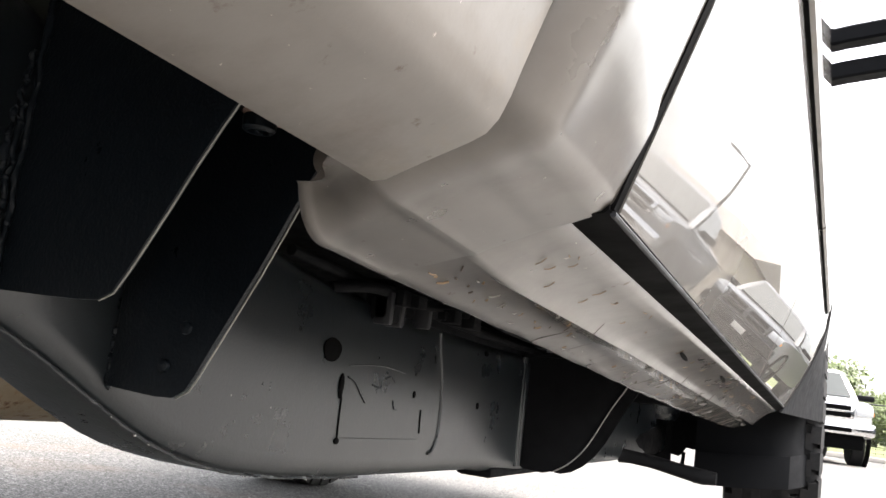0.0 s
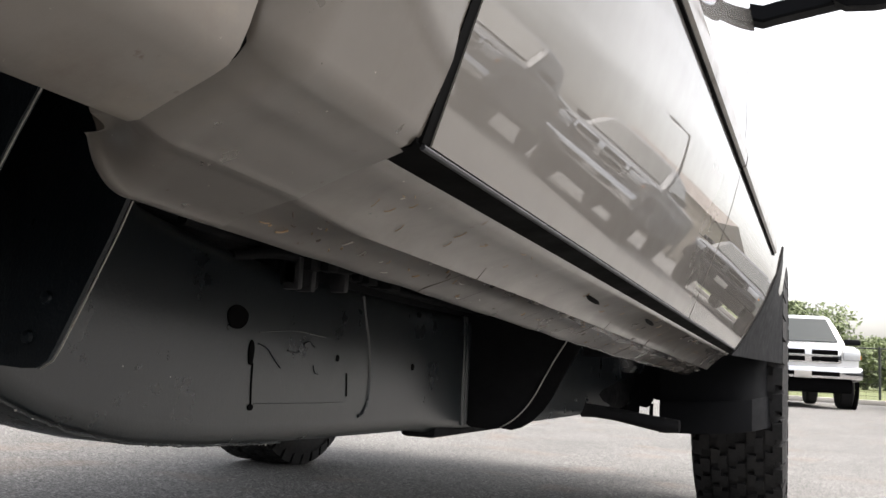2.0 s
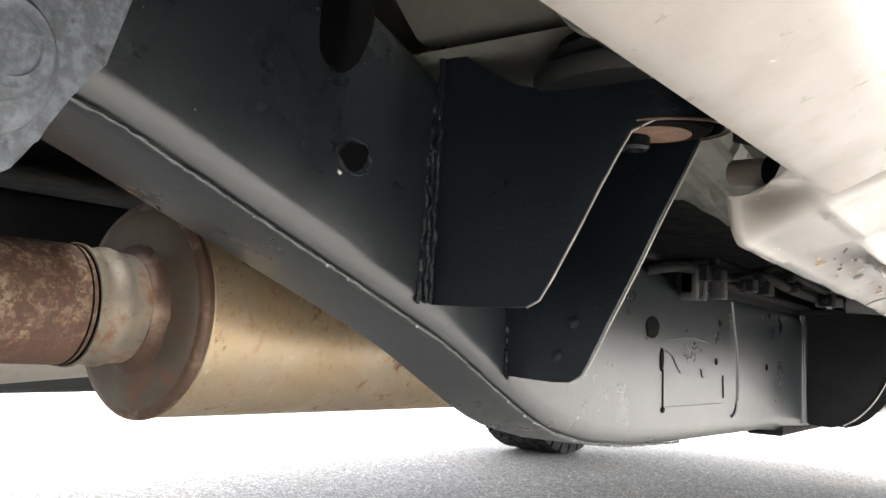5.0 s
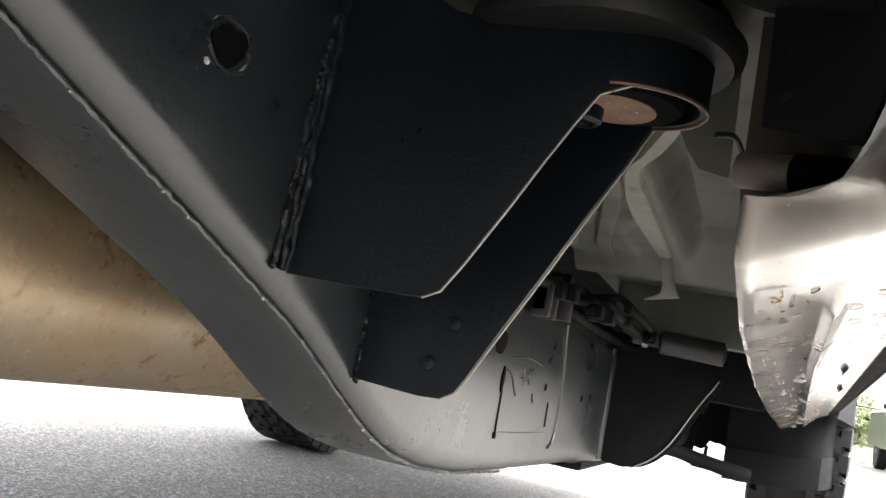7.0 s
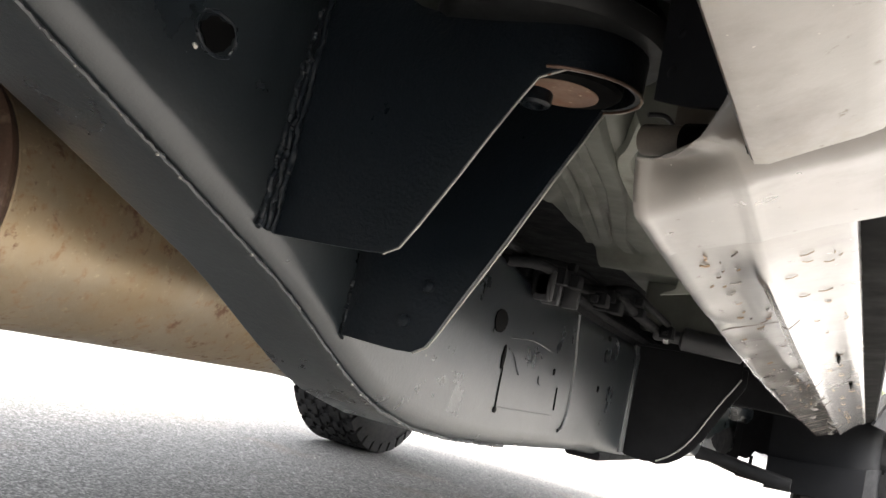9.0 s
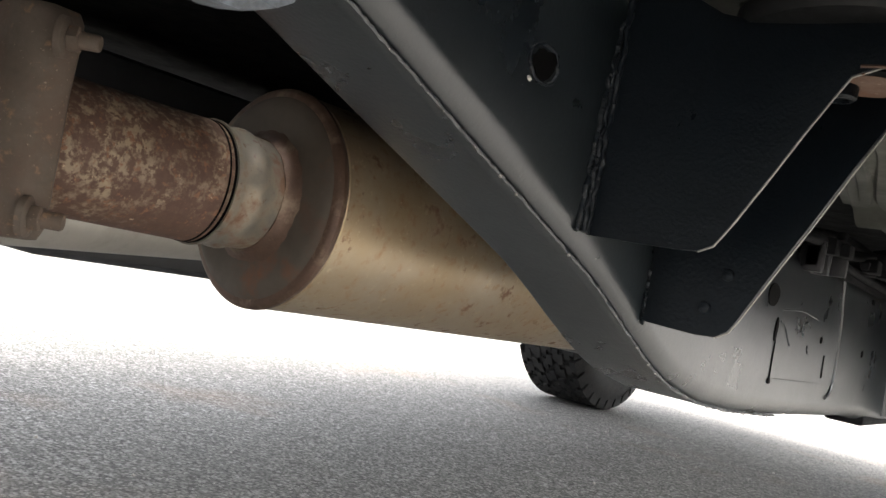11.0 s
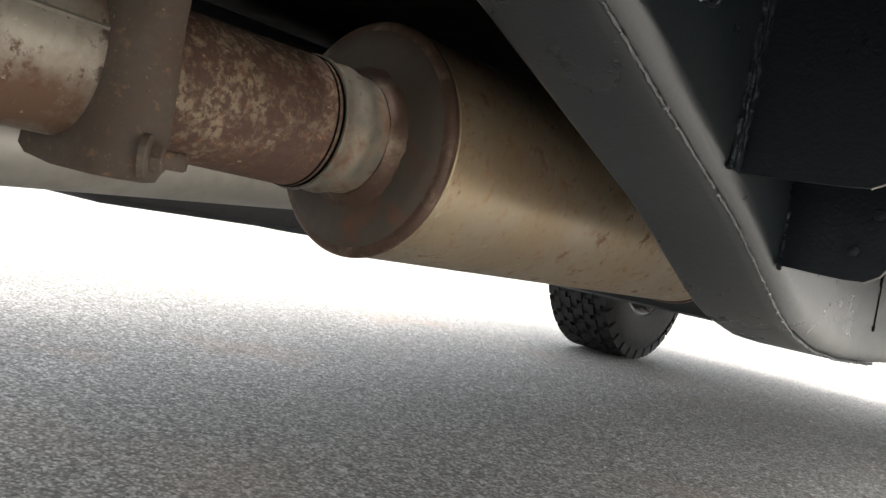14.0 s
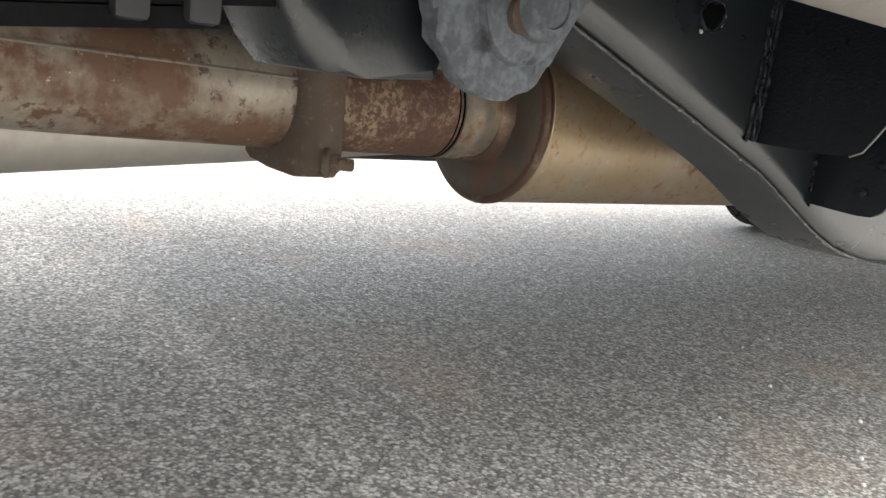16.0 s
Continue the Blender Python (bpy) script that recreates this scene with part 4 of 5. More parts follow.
# cab rear corner: side and underside in one pressing, rounded off at the back
def corner_front():
    prof = under(0.692)
    px, pz = pinch(0.692)
    lx, lz = lip(0.692)
    return [(px + 0.002, 0.6270), (px - 0.002, pz + 0.018), (px - 0.003, pz + 0.010)] + prof[3:13] + [(lx - 0.006, lz - 0.0035), (lx + 0.012, lz + 0.0025), (lx + 0.025, lz + 0.0065), (lx + 0.0315, lz + 0.0135), (lx + 0.036, lz + 0.024), (side_x(0.70, 0.692), 0.70)]


CORNER_FRONT = corner_front()
CORNER_REAR = [(x - 0.004 * (1 if x > 0.005 else 0), z + 0.003 * (1 if z < 0.63 or x > -0.05 else 0)) for x, z in CORNER_FRONT]
CORNER_TOP = [(-0.2, 0.630), (-0.066, 0.630), (-0.052, 0.632), (-0.040, 0.646), (-0.024, 0.690), (0.2, 1.4)]
CORNER_UP = (0.72, 0.74, 0.78, 0.82, 0.88, 0.94, 1.0, 1.2, 1.4)


def ease(y, a, b):
    k = max(0.0, min(1.0, (y - a) / (b - a)))
    return k * k * (3 - 2 * k)


def roll(y, length):
    k = max(0.0, min(1.0, (y - 0.522) / length))
    return 1 - math.sqrt(max(0.0, 1 - (1 - k) ** 2))


def corner_ring(y):
    """Cross-section of the cab corner; it runs flush into the rocker and is rolled in at its rear."""
    step = ease(y, 0.575, 0.692)
    low = [(p[0] + (q[0] - p[0]) * step, p[1] + (q[1] - p[1]) * step) for p, q in zip(CORNER_REAR, CORNER_FRONT)]
    fine = [low[0]]
    for p, q, r in zip(low, low[1:], range(20)):
        cuts = 5 if 8 <= r <= 13 else 2
        fine += [(p[0] + (q[0] - p[0]) * c / cuts, p[1] + (q[1] - p[1]) * c / cuts) for c in range(1, cuts + 1)]
    low = fine
    ring = []
    for x, z in [(0.0, 1.4), (-0.024, 0.70), (-0.040, 0.648), (-0.052, 0.633), (-0.066, 0.6310), (-0.102, 0.6310), (-0.112, 0.6300)] + low + [(side_x(z, 0.62), z) for z in CORNER_UP]:
        k = ease(x, -0.115, -0.03)
        sx = 0.032 * roll(y, 0.042) * k - 0.003 * roll(y, 0.04) * (1 - k)
        rise = (0.045 * roll(y, 0.055) * (1 - k) + 0.034 * roll(y, 0.040) * k) * max(0.0, min(1.0, (0.655 + 0.045 * k - z) / 0.055))
        swell = -0.0036 * math.exp(-((y - 0.605) / 0.036) ** 2 - ((x + 0.050 + 0.10 * (y - 0.605)) / 0.0080) ** 2) if z < 0.66 else 0.0
        back = 0.040 * (1 - ease(x, -0.115, -0.045)) * max(0.0, (0.692 - y) / 0.17)
        edge_y = (rear_edge(max(z, 0.65)) - 0.699 - 0.0057 * ease(z, 0.640, 0.652)) * max(0.0, (y - 0.522) / 0.17)
        top = z + rise + swell
        ring.append(Vector((x - sx, y + back + edge_y, max(z, min(top, lerp(CORNER_TOP, x)[0])) if z < 0.66 else top)))
    return ring


def corner_y():
    out, y = [0.522, 0.5222, 0.5235, 0.526], 0.53
    while y < 0.690:
        out.append(y)
        y += 0.005
    return out + [0.6922]


cab_corner = tp("cab_corner", loft([corner_ring(y) for y in corner_y()]), CORNER, label="dusty taupe rear corner of the cab, toned as in shade, rounded under", sharp=75)

# cab shell above
shell = tp("cab_shell", loft([[Vector(p) for p in ((side_x(z, 1.5) - 0.045, y0, z), (side_x(z, 1.5) - 0.045, y1, z), (2 * CX - side_x(z, 1.5), y1, z), (2 * CX - side_x(z, 1.5), y0, z))] for z, y0, y1 in ((0.86, 0.56, 2.9), (1.0, 0.56, 3.0), (1.4, 0.56, 2.9), (1.95, 0.66, 2.2), (1.99, 0.8, 2.0))]), PAINT, label="taupe cab")
tp("far_sill", box((2 * CX - 0.045, 0.55, 0.60), (2 * CX + 0.12, 2.8, 0.82), 0.02), PAINT_LOW, shell)

# cab floor with pressed ribs
def floor_z(x, y):
    s = x + 0.10 * ease(y, 1.25, 1.50) + 0.02
    wave = math.sin(s * 2 * math.pi / 0.085)
    rib = 0.006 * max(-0.35, min(0.75, wave * 1.5)) * ease(y, 0.84, 0.92) * (1 - ease(y, 1.66, 1.76)) * ease(-x, 0.27, 0.31)
    recess = 0.055 * (1 - ease(-x, 0.225, 0.262)) * ease(y, 0.90, 1.0) * (1 - ease(y, 1.62, 1.74))
    return 0.785 + recess + drop(y) * 0.4 - rib - 0.03 * max(0.0, math.sin((y - 1.70) / 0.12 * math.pi) if 1.70 < y < 1.82 else 0.0)


fine = [-0.105 - 0.0075 * j for j in range(48)]
rows = [[Vector((x, y, floor_z(x, y))) for x in fine] for y in [0.60 + 2.25 * i / 110 for i in range(111)]]
floor_ = tp("cab_floor", loft(rows, closed=False), PRIMER, shell, "grey-green primed ribbed cab floor")
# dark floor over the exhaust, the cavity's shade put into its colour
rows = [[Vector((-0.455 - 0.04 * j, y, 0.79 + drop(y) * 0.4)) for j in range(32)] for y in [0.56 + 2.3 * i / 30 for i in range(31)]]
tp("floor_over_exhaust", loft(rows, closed=False), SHADE_BLACK, shell, "floor over the exhaust, toned dark as in shade")
tp("floor_crossmember", loft([[Vector((x, y, z)) for y, z in ((0.56, 0.83), (0.60, 0.80), (0.68, 0.79), (0.78, 0.80), (0.83, 0.83))] for x in (-0.10, -0.20, -0.30, -0.40, -0.42)]), SHADED_PRIMER, shell, "primed cross rib over the mount, toned as in shade")
# pressed strips under the floor, kinked outwards ahead of the mount
def floor_strip(name, outer, inner, label, mat=PRIMER):
    a, b = smooth_path([(x, y, 0.772) for x, y in outer], 5), smooth_path([(x, y, 0.772) for x, y in inner], 5)
    rings = []
    for p, q in zip(a, b):
        side = (q - p).normalized() * 0.005
        rings.append([p + Vector((0, 0, 0.022)) - side, p, p + side * 0.5 - Vector((0, 0, 0.0025)), q - side * 0.5 - Vector((0, 0, 0.0025)), q, q + Vector((0, 0, 0.022)) + side])
    return tp(name, loft(rings), mat, shell, label)


floor_strip("floor_strip", [(-0.178, 0.845), (-0.219, 0.977), (-0.259, 1.091), (-0.265, 1.248), (-0.268, 1.465), (-0.272, 1.640)], [(-0.193, 0.845), (-0.248, 1.010), (-0.279, 1.091), (-0.299, 1.289), (-0.298, 1.500), (-0.296, 1.650)], "pale kinked strip pressed under the floor", LIT_PRIMER)
tp("strip_leg", slab([(x, 1.645, z) for x, z in ((-0.272, 0.775), (-0.271, 0.765), (-0.264, 0.730), (-0.249, 0.705), (-0.290, 0.6965), (-0.308, 0.693), (-0.304, 0.697), (-0.281, 0.706), (-0.279, 0.723), (-0.287, 0.757), (-0.296, 0.775))], (0, 0.010, 0), 0.0015), LIT_PRIMER, shell, "pale bent foot of the floor strip")
floor_strip("floor_rib", [(-0.262, 0.94), (-0.277, 1.035), (-0.300, 1.229), (-0.328, 1.369), (-0.373, 1.601), (-0.380, 1.709)], [(-0.285, 0.94), (-0.303, 1.035), (-0.327, 1.229), (-0.354, 1.369), (-0.399, 1.601), (-0.404, 1.709)], "pressed floor rib")
floor_strip("floor_rib", [(-0.325, 1.05), (-0.343, 1.210), (-0.374, 1.423), (-0.413, 1.644)], [(-0.341, 1.05), (-0.362, 1.210), (-0.394, 1.423), (-0.434, 1.644)], "")
floor_strip("floor_rib", [(-0.362, 1.10), (-0.385, 1.281), (-0.413, 1.435), (-0.448, 1.657)], [(-0.380, 1.10), (-0.404, 1.281), (-0.432, 1.435), (-0.466, 1.657)], "")
tp("floor_step", box((-0.42, 2.04, 0.66), (-0.10, 2.07, 0.79), 0.01), PRIMER, shell, "primed toe board edge")
# added dark panel that fills a bright gap above the rail
tp("gap_filler_panel", box((-1.70, 2.86, 0.56), (-0.08, 2.90, 0.88), 0.01), SHADE_BLACK, shell, "added dark panel closing the gap above the rail")
# dark panel added where shade falls under the cab's rear edge
lobe = [(-0.300, 0.86), (-0.262, 0.82), (-0.247, 0.797), (-0.236, 0.775), (-0.226, 0.759), (-0.215, 0.750), (-0.203, 0.745), (-0.188, 0.742), (-0.173, 0.741), (-0.169, 0.748), (-0.159, 0.751), (-0.147, 0.744), (-0.131, 0.736), (-0.112, 0.732), (-0.09, 0.724), (-0.075, 0.720)]
tp("rear_shade_panel", slab([(x, 0.518, z) for x, z in lobe] + [(-0.07, 0.518, 0.90), (-0.30, 0.518, 0.90)], (0, 0.06, 0), 0.004), SHADE_BLACK, shell, "dark panel in place of shade under the cab's rear edge")
tp("shade_panel_lip", loft([[p + Vector(q) for q in ((0, 0.000, 0.0015), (0, -0.001, -0.0005), (0, 0.012, -0.0025), (0, 0.013, 0.0))] for p in smooth_path([(x, 0.517, z) for x, z in lobe[2:14]], 4)]), PRIMER, shell, "pale primed lip round the dark panel")
# pale tube stands for the light along a curved sheet edge
tp("lit_edge_tube", tube([(-0.146, 0.519, 0.748), (-0.150, 0.519, 0.775), (-0.155, 0.519, 0.82)], 0.0065, 12), PRIMER, shell, "pale tube in place of a lit sheet edge")
sheet = [(-0.56, 0.98), (-0.52, 0.92), (-0.50, 0.87), (-0.455, 0.835), (-0.40, 0.815), (-0.30, 0.80), (-0.22, 0.79), (-0.195, 0.75), (-0.180, 0.72), (-0.168, 0.705), (-0.145, 0.700), (-0.146, 0.75), (-0.150, 0.85), (-0.15, 0.98)]
tp("mount_sheet", slab([(x, 0.80, z) for x, z in sheet], (0, 0.004, 0), 0.001), PRIMER, shell, "grey-green primed sheet behind the mount")
tp("sheet_roll", loft([[Vector((x + 0.020 * math.cos(a), 0.70 + 0.014 * math.sin(a), z + 0.008 * math.cos(a))) for a in [2 * math.pi * i / 12 for i in range(12)]] for x, z in ((-0.47, 0.93), (-0.42, 0.88), (-0.375, 0.838), (-0.34, 0.81), (-0.315, 0.785))]), PRIMER, shell, "rolled edge of the primed sheet")
tp("mount_cup", turned((PAN_X - 0.02, PAN_Y, PAN_TOP + 0.034), (0, 0, 1), [(0, 0.070), (0.004, 0.074), (0.012, 0.074), (0.030, 0.066), (0.05, 0.066)], 40), SHADE_BLACK, shell, "dark cup pressed into the floor over the mount")
tp("ground_wire", tube(smooth_path([(-0.150, 0.690, 0.700), (-0.138, 0.70, 0.702), (-0.130, 0.72, 0.690), (-0.122, 0.74, 0.665)], 6), 0.002, 6), RUBBER, shell, "thin black wire")
# wiring and hose over the rail
for rows, r in (([(-0.40, 1.10, 0.632), (-0.375, 1.18, 0.645), (-0.36, 1.30, 0.640), (-0.33, 1.42, 0.650), (-0.32, 1.55, 0.640), (-0.31, 1.70, 0.634)], 0.008), ([(-0.41, 1.16, 0.65), (-0.37, 1.30, 0.665), (-0.35, 1.45, 0.655), (-0.34, 1.8, 0.64)], 0.005), ([(-0.40, 1.0, 0.66), (-0.395, 1.3, 0.645), (-0.39, 1.6, 0.632), (-0.37, 2.3, 0.625)], 0.007), ([(-0.35, 1.44, 0.66), (-0.325, 1.50, 0.672), (-0.30, 1.56, 0.655), (-0.29, 1.68, 0.645)], 0.006)):
    tp("wiring_loom", tube(smooth_path(rows, 6), r, 10), SHADE_BLACK, label="black wiring loom")
tp("hose", turned((-0.345, 1.84, 0.641), (1, 0.12, -0.03), [(0, 0.010), (0.004, 0.014), (0.022, 0.014), (0.024, 0.017), (0.034, 0.017), (0.036, 0.013), (0.052, 0.013), (0.058, 0.023), (0.172, 0.023), (0.178, 0.012)], 24), RUBBER, label="black hose canister with a clamp")
tp("hose_clamp", turned((-0.323, 1.8425, 0.6405), (1, 0.12, -0.03), [(0, 0.0155), (0.0, 0.0175), (0.010, 0.0175), (0.010, 0.0155)], 24, caps=False), ALLOY, label="bright hose clamp")
for y, z in ((1.20, 0.622), (1.235, 0.622), (1.33, 0.630)):
    tp("loom_clip", box((-0.388, y, z - 0.022), (-0.362, y + 0.012, z + 0.022), 0.003), RUBBER)
loom = tp("connector_block", box((-0.395, 1.20, 0.605), (-0.365, 1.26, 0.64), 0.004), SHADE_BLACK, label="black connectors clipped over the rail")
rnd = random.Random(8)
for i in range(12):
    y = 1.22 + 0.5 * rnd.random()
    x, z = -0.375 + 0.07 * (y - 1.2) / 0.5 + 0.03 * rnd.random(), 0.625 + 0.035 * rnd.random()
    s = 0.004 + 0.008 * rnd.random()
    tp("connector", lump(box((x - s, y - s * 1.6, z - s), (x + s, y + s * 1.6, z + s), 0.002), 0.002, 60), SHADE_BLACK, loom)
tp("rail_clutter", lump(box((-0.47, 1.20, 0.606), (-0.395, 2.6, 0.65), 0.012), 0.008, 14), SHADE_BLACK, label="dark brackets and lines on top of the rail")

# bed side: lower flange rolled under, open wheel arch behind
BED = [(-0.046, 0.6245), (-0.0505, 0.6230), (-0.0480, 0.6198), (-0.041, 0.6205), (-0.02, 0.6305), (0.0, 0.6395), (0.008, 0.6440), (0.0135, 0.6510), (0.0180, 0.6620), (0.0222, 0.6760), (0.0300, 0.70), (0.044, 0.74), (0.064, 0.80), (0.086, 0.87), (0.104, 0.95), (0.110, 1.05), (0.108, 1.25), (0.10, 1.42), (0.06, 1.45)]
rings = []
for y in (0.518, 0.516, 0.513, 0.4, 0.3, 0.2, 0.1, -0.05, -0.2, -0.45):
    up, out = 0.008 * max(0.0, 0.513 - y), 0.023 * (y - 0.513)
    rings.append([Vector((x + out, y, z + up * max(0.0, 1 - (z - 0.62) / 0.2))) for x, z in BED] + [Vector((x - 0.001 + out, y, z + 0.005 + up * max(0.0, 1 - (z - 0.62) / 0.2))) for x, z in reversed(BED[2:])])
bed = tp("bed_side", loft(rings), PAINT_LOW, label="dusty taupe bed side with stone chips along its lower edge")
rings = []
for i in range(20):
    a = radians(-12 + 204 * i / 19)
    y, z = -1.12 - 0.60 * math.cos(a), 0.47 + 0.56 * math.sin(a)
    rings.append((y, z))
bm = bmesh.new()
loft([[Vector((0.113, y, z)), Vector((0.125, y, z + 0.006)), Vector((0.05, y, z))] for y, z in rings], bm=bm, closed=True)
tp("arch_lip", bm, PAINT, bed)
tp("upper_side", box((0.07, -2.3, 1.08), (0.112, -0.45, 1.42), 0.01), PAINT, bed)
tp("bed_floor", loft([[Vector((x, y, z)) for x, z in ((-0.05, 0.98), (-0.08, 0.96), (-0.35, 1.02), (-1.4, 1.02), (-1.70, 0.96), (-1.74, 0.98))] for y in (0.50, 0.0, -1.0, -2.3)], closed=False), SHADE_BLACK, bed, "dark underside of the bed")
tp("far_bed_side", box((2 * CX - 0.11, -2.3, 0.70), (2 * CX - 0.06, 0.50, 1.42), 0.02), PAINT_LOW, bed)
tp("head_board", box((-1.90, 0.47, 0.86), (0.05, 0.50, 1.42), 0.005), PAINT_LOW, bed)
# black strip added where the bed-to-cab gap lies in shade
edge = [(x - 0.006, z + 0.009) for x, z in BED[2:14]]
tp("gap_shade", slab([(x, 0.5185, z) for x, z in edge] + [(0.0, 0.5185, edge[-1][1]), (-0.03, 0.5185, 0.72)], (0, 0.013, 0)), GAP, bed, "black strip in place of shade between bed and cab")
tp("closing_plate", slab([(-0.119, 0.568, 0.80), (-0.120, 0.568, 0.752), (-0.118, 0.567, 0.668), (-0.097, 0.552, 0.660), (-0.071, 0.534, 0.653), (-0.060, 0.526, 0.70), (-0.055, 0.523, 0.80)], (0.003, 0.004, 0), 0.001), FLAP, bed, "dark grey closing plate behind the cab corner")
for x, y, z in ((-0.106, 0.558, 0.707), (-0.108, 0.559, 0.683), (-0.100, 0.554, 0.735)):
    tp("dimple", turned((x, y + 0.001, z), (-0.55, -0.8, 0), [(0, 0.0042), (0.001, 0.003), (0.0014, 0.001)], 14), FLAP, bed)
# dark box added for the shadow below the bed's front
tp("bed_shade_box", box((-1.60, 0.30, 0.80), (-0.16, 0.40, 0.95), 0.02), SHADE_BLACK, bed, "dark box in place of shade under the bed's front")
boot = tp("drain_boot", turned((-0.126, 0.601, 0.6530), (1, -0.42, -0.09), [(0, 0.0085), (0.030, 0.0085), (0.031, 0.0112), (0.056, 0.0110), (0.062, 0.0092), (0.0650, 0.004)], 24), GAP, cab_corner, "black rubber boot on a brown stub")
tp("stub", turned((-0.126, 0.601, 0.6530), (1, -0.42, -0.09), [(0, 0.0100), (0.030, 0.0100), (0.0305, 0.008)], 24), STUB, boot, "brown metal stub")


# front fender, arch flare and mud flap
fender = tp("front_fender", side_panel(0, 0, [0.70, 0.75, 0.80, 0.90, 1.0, 1.1, 1.3], y_of=lambda z: (2.798 + slant(z), 3.36 + 0.1 * (z - 0.7))), PAINT, label="taupe front fender")
WY, WZ = 3.90, 0.50
flare = []
for i in range(19):
    a = radians(42 + 96 * i / 18)
    y, z = WY - 0.62 * math.cos(a), WZ + 0.05 + 0.58 * math.sin(a)
    yi, zi = WY - 0.56 * math.cos(a), WZ + 0.05 + 0.52 * math.sin(a)
    flare.append([Vector((0.15, y, z)), Vector((0.195, y, z)), Vector((0.205, (y + yi) / 2, (z + zi) / 2)), Vector((0.205, yi, zi)), Vector((0.14, yi, zi))])
tp("arch_flare", loft(flare), PAINT, fender)
tp("fender_top", loft([[Vector((x, y, z)) for y, z in ((2.82, 1.15), (2.82, 1.30), (4.9, 1.2), (4.9, 0.95), (4.5, 0.95), (4.3, 1.12), (3.5, 1.12), (3.36, 1.0))] for x in (0.10, 0.17)]), PAINT, fender)
tp("bonnet", box((-2.12, 2.82, 1.22), (0.08, 4.9, 1.36), 0.06), PAINT, fender)
tp("nose", box((-2.12, 4.75, 0.6), (0.08, 5.0, 1.25), 0.08), CHROME, fender)
flap_rows = []
for i in range(13):
    k = i / 12
    z = 0.325 + 0.475 * k
    bow = 0.02 * math.sin(k * math.pi)
    ya = 3.32 - 0.04 * (1 - k) + bow
    flap_rows.append([Vector((-0.195 + 0.015 * (1 - k), ya, z)), Vector((-0.06, ya - 0.016, z + 0.006)), Vector((0.05, ya - 0.014, z + 0.016)), Vector((0.115, ya + 0.004, z + 0.026)), Vector((0.150, ya + 0.06, z + 0.034)), Vector((0.172, ya + 0.18, z + 0.036)), Vector((0.164, ya + 0.18, z + 0.036)), Vector((0.140, ya + 0.064, z + 0.034)), Vector((0.108, ya + 0.014, z + 0.026)), Vector((-0.19 + 0.015 * (1 - k), ya + 0.010, z))])
hem = [Vector((x, y, z)) for x, y, z in ((-0.180, 3.274, 0.329), (-0.06, 3.259, 0.335), (0.05, 3.261, 0.345), (0.116, 3.280, 0.355), (0.150, 3.338, 0.363), (0.172, 3.455, 0.366))]
mud = tp("mud_flap", loft(flap_rows), FLAP, label="moulded grey-black mud flap", sharp=60)
tp("hem_panel", loft([[p + Vector((0, dy, dz)) for dy, dz in ((-0.003, -0.004), (-0.004, 0.095), (-0.001, 0.100), (0.006, 0.100), (0.006, -0.004))] for p in hem]), FLAP, mud, "thicker lower hem of the mud flap")
lead = []
for i in range(13):
    k = i / 12
    z = 0.578 + 0.36 * k
    y0 = 2.62 + 0.50 * k ** 0.75
    x0, x1 = side_x(z - drop(y0), y0), 0.205
    lead.append([Vector((x0 + 0.003, y0, z)), Vector((x0 + (x1 - x0) * 0.45 + 0.004, y0 + (3.36 - y0) * 0.5, z)), Vector((x1 - 0.012, 3.34, z)), Vector((x1, 3.40, z)), Vector((x1 - 0.006, 3.40, z)), Vector((x0 + (x1 - x0) * 0.45 - 0.003, y0 + (3.36 - y0) * 0.5, z)), Vector((x0 - 0.004, y0 + 0.004, z))])
tp("flap_wing", loft(lead), FLAP, mud, "plastic wing that laps the fender", sharp=60)


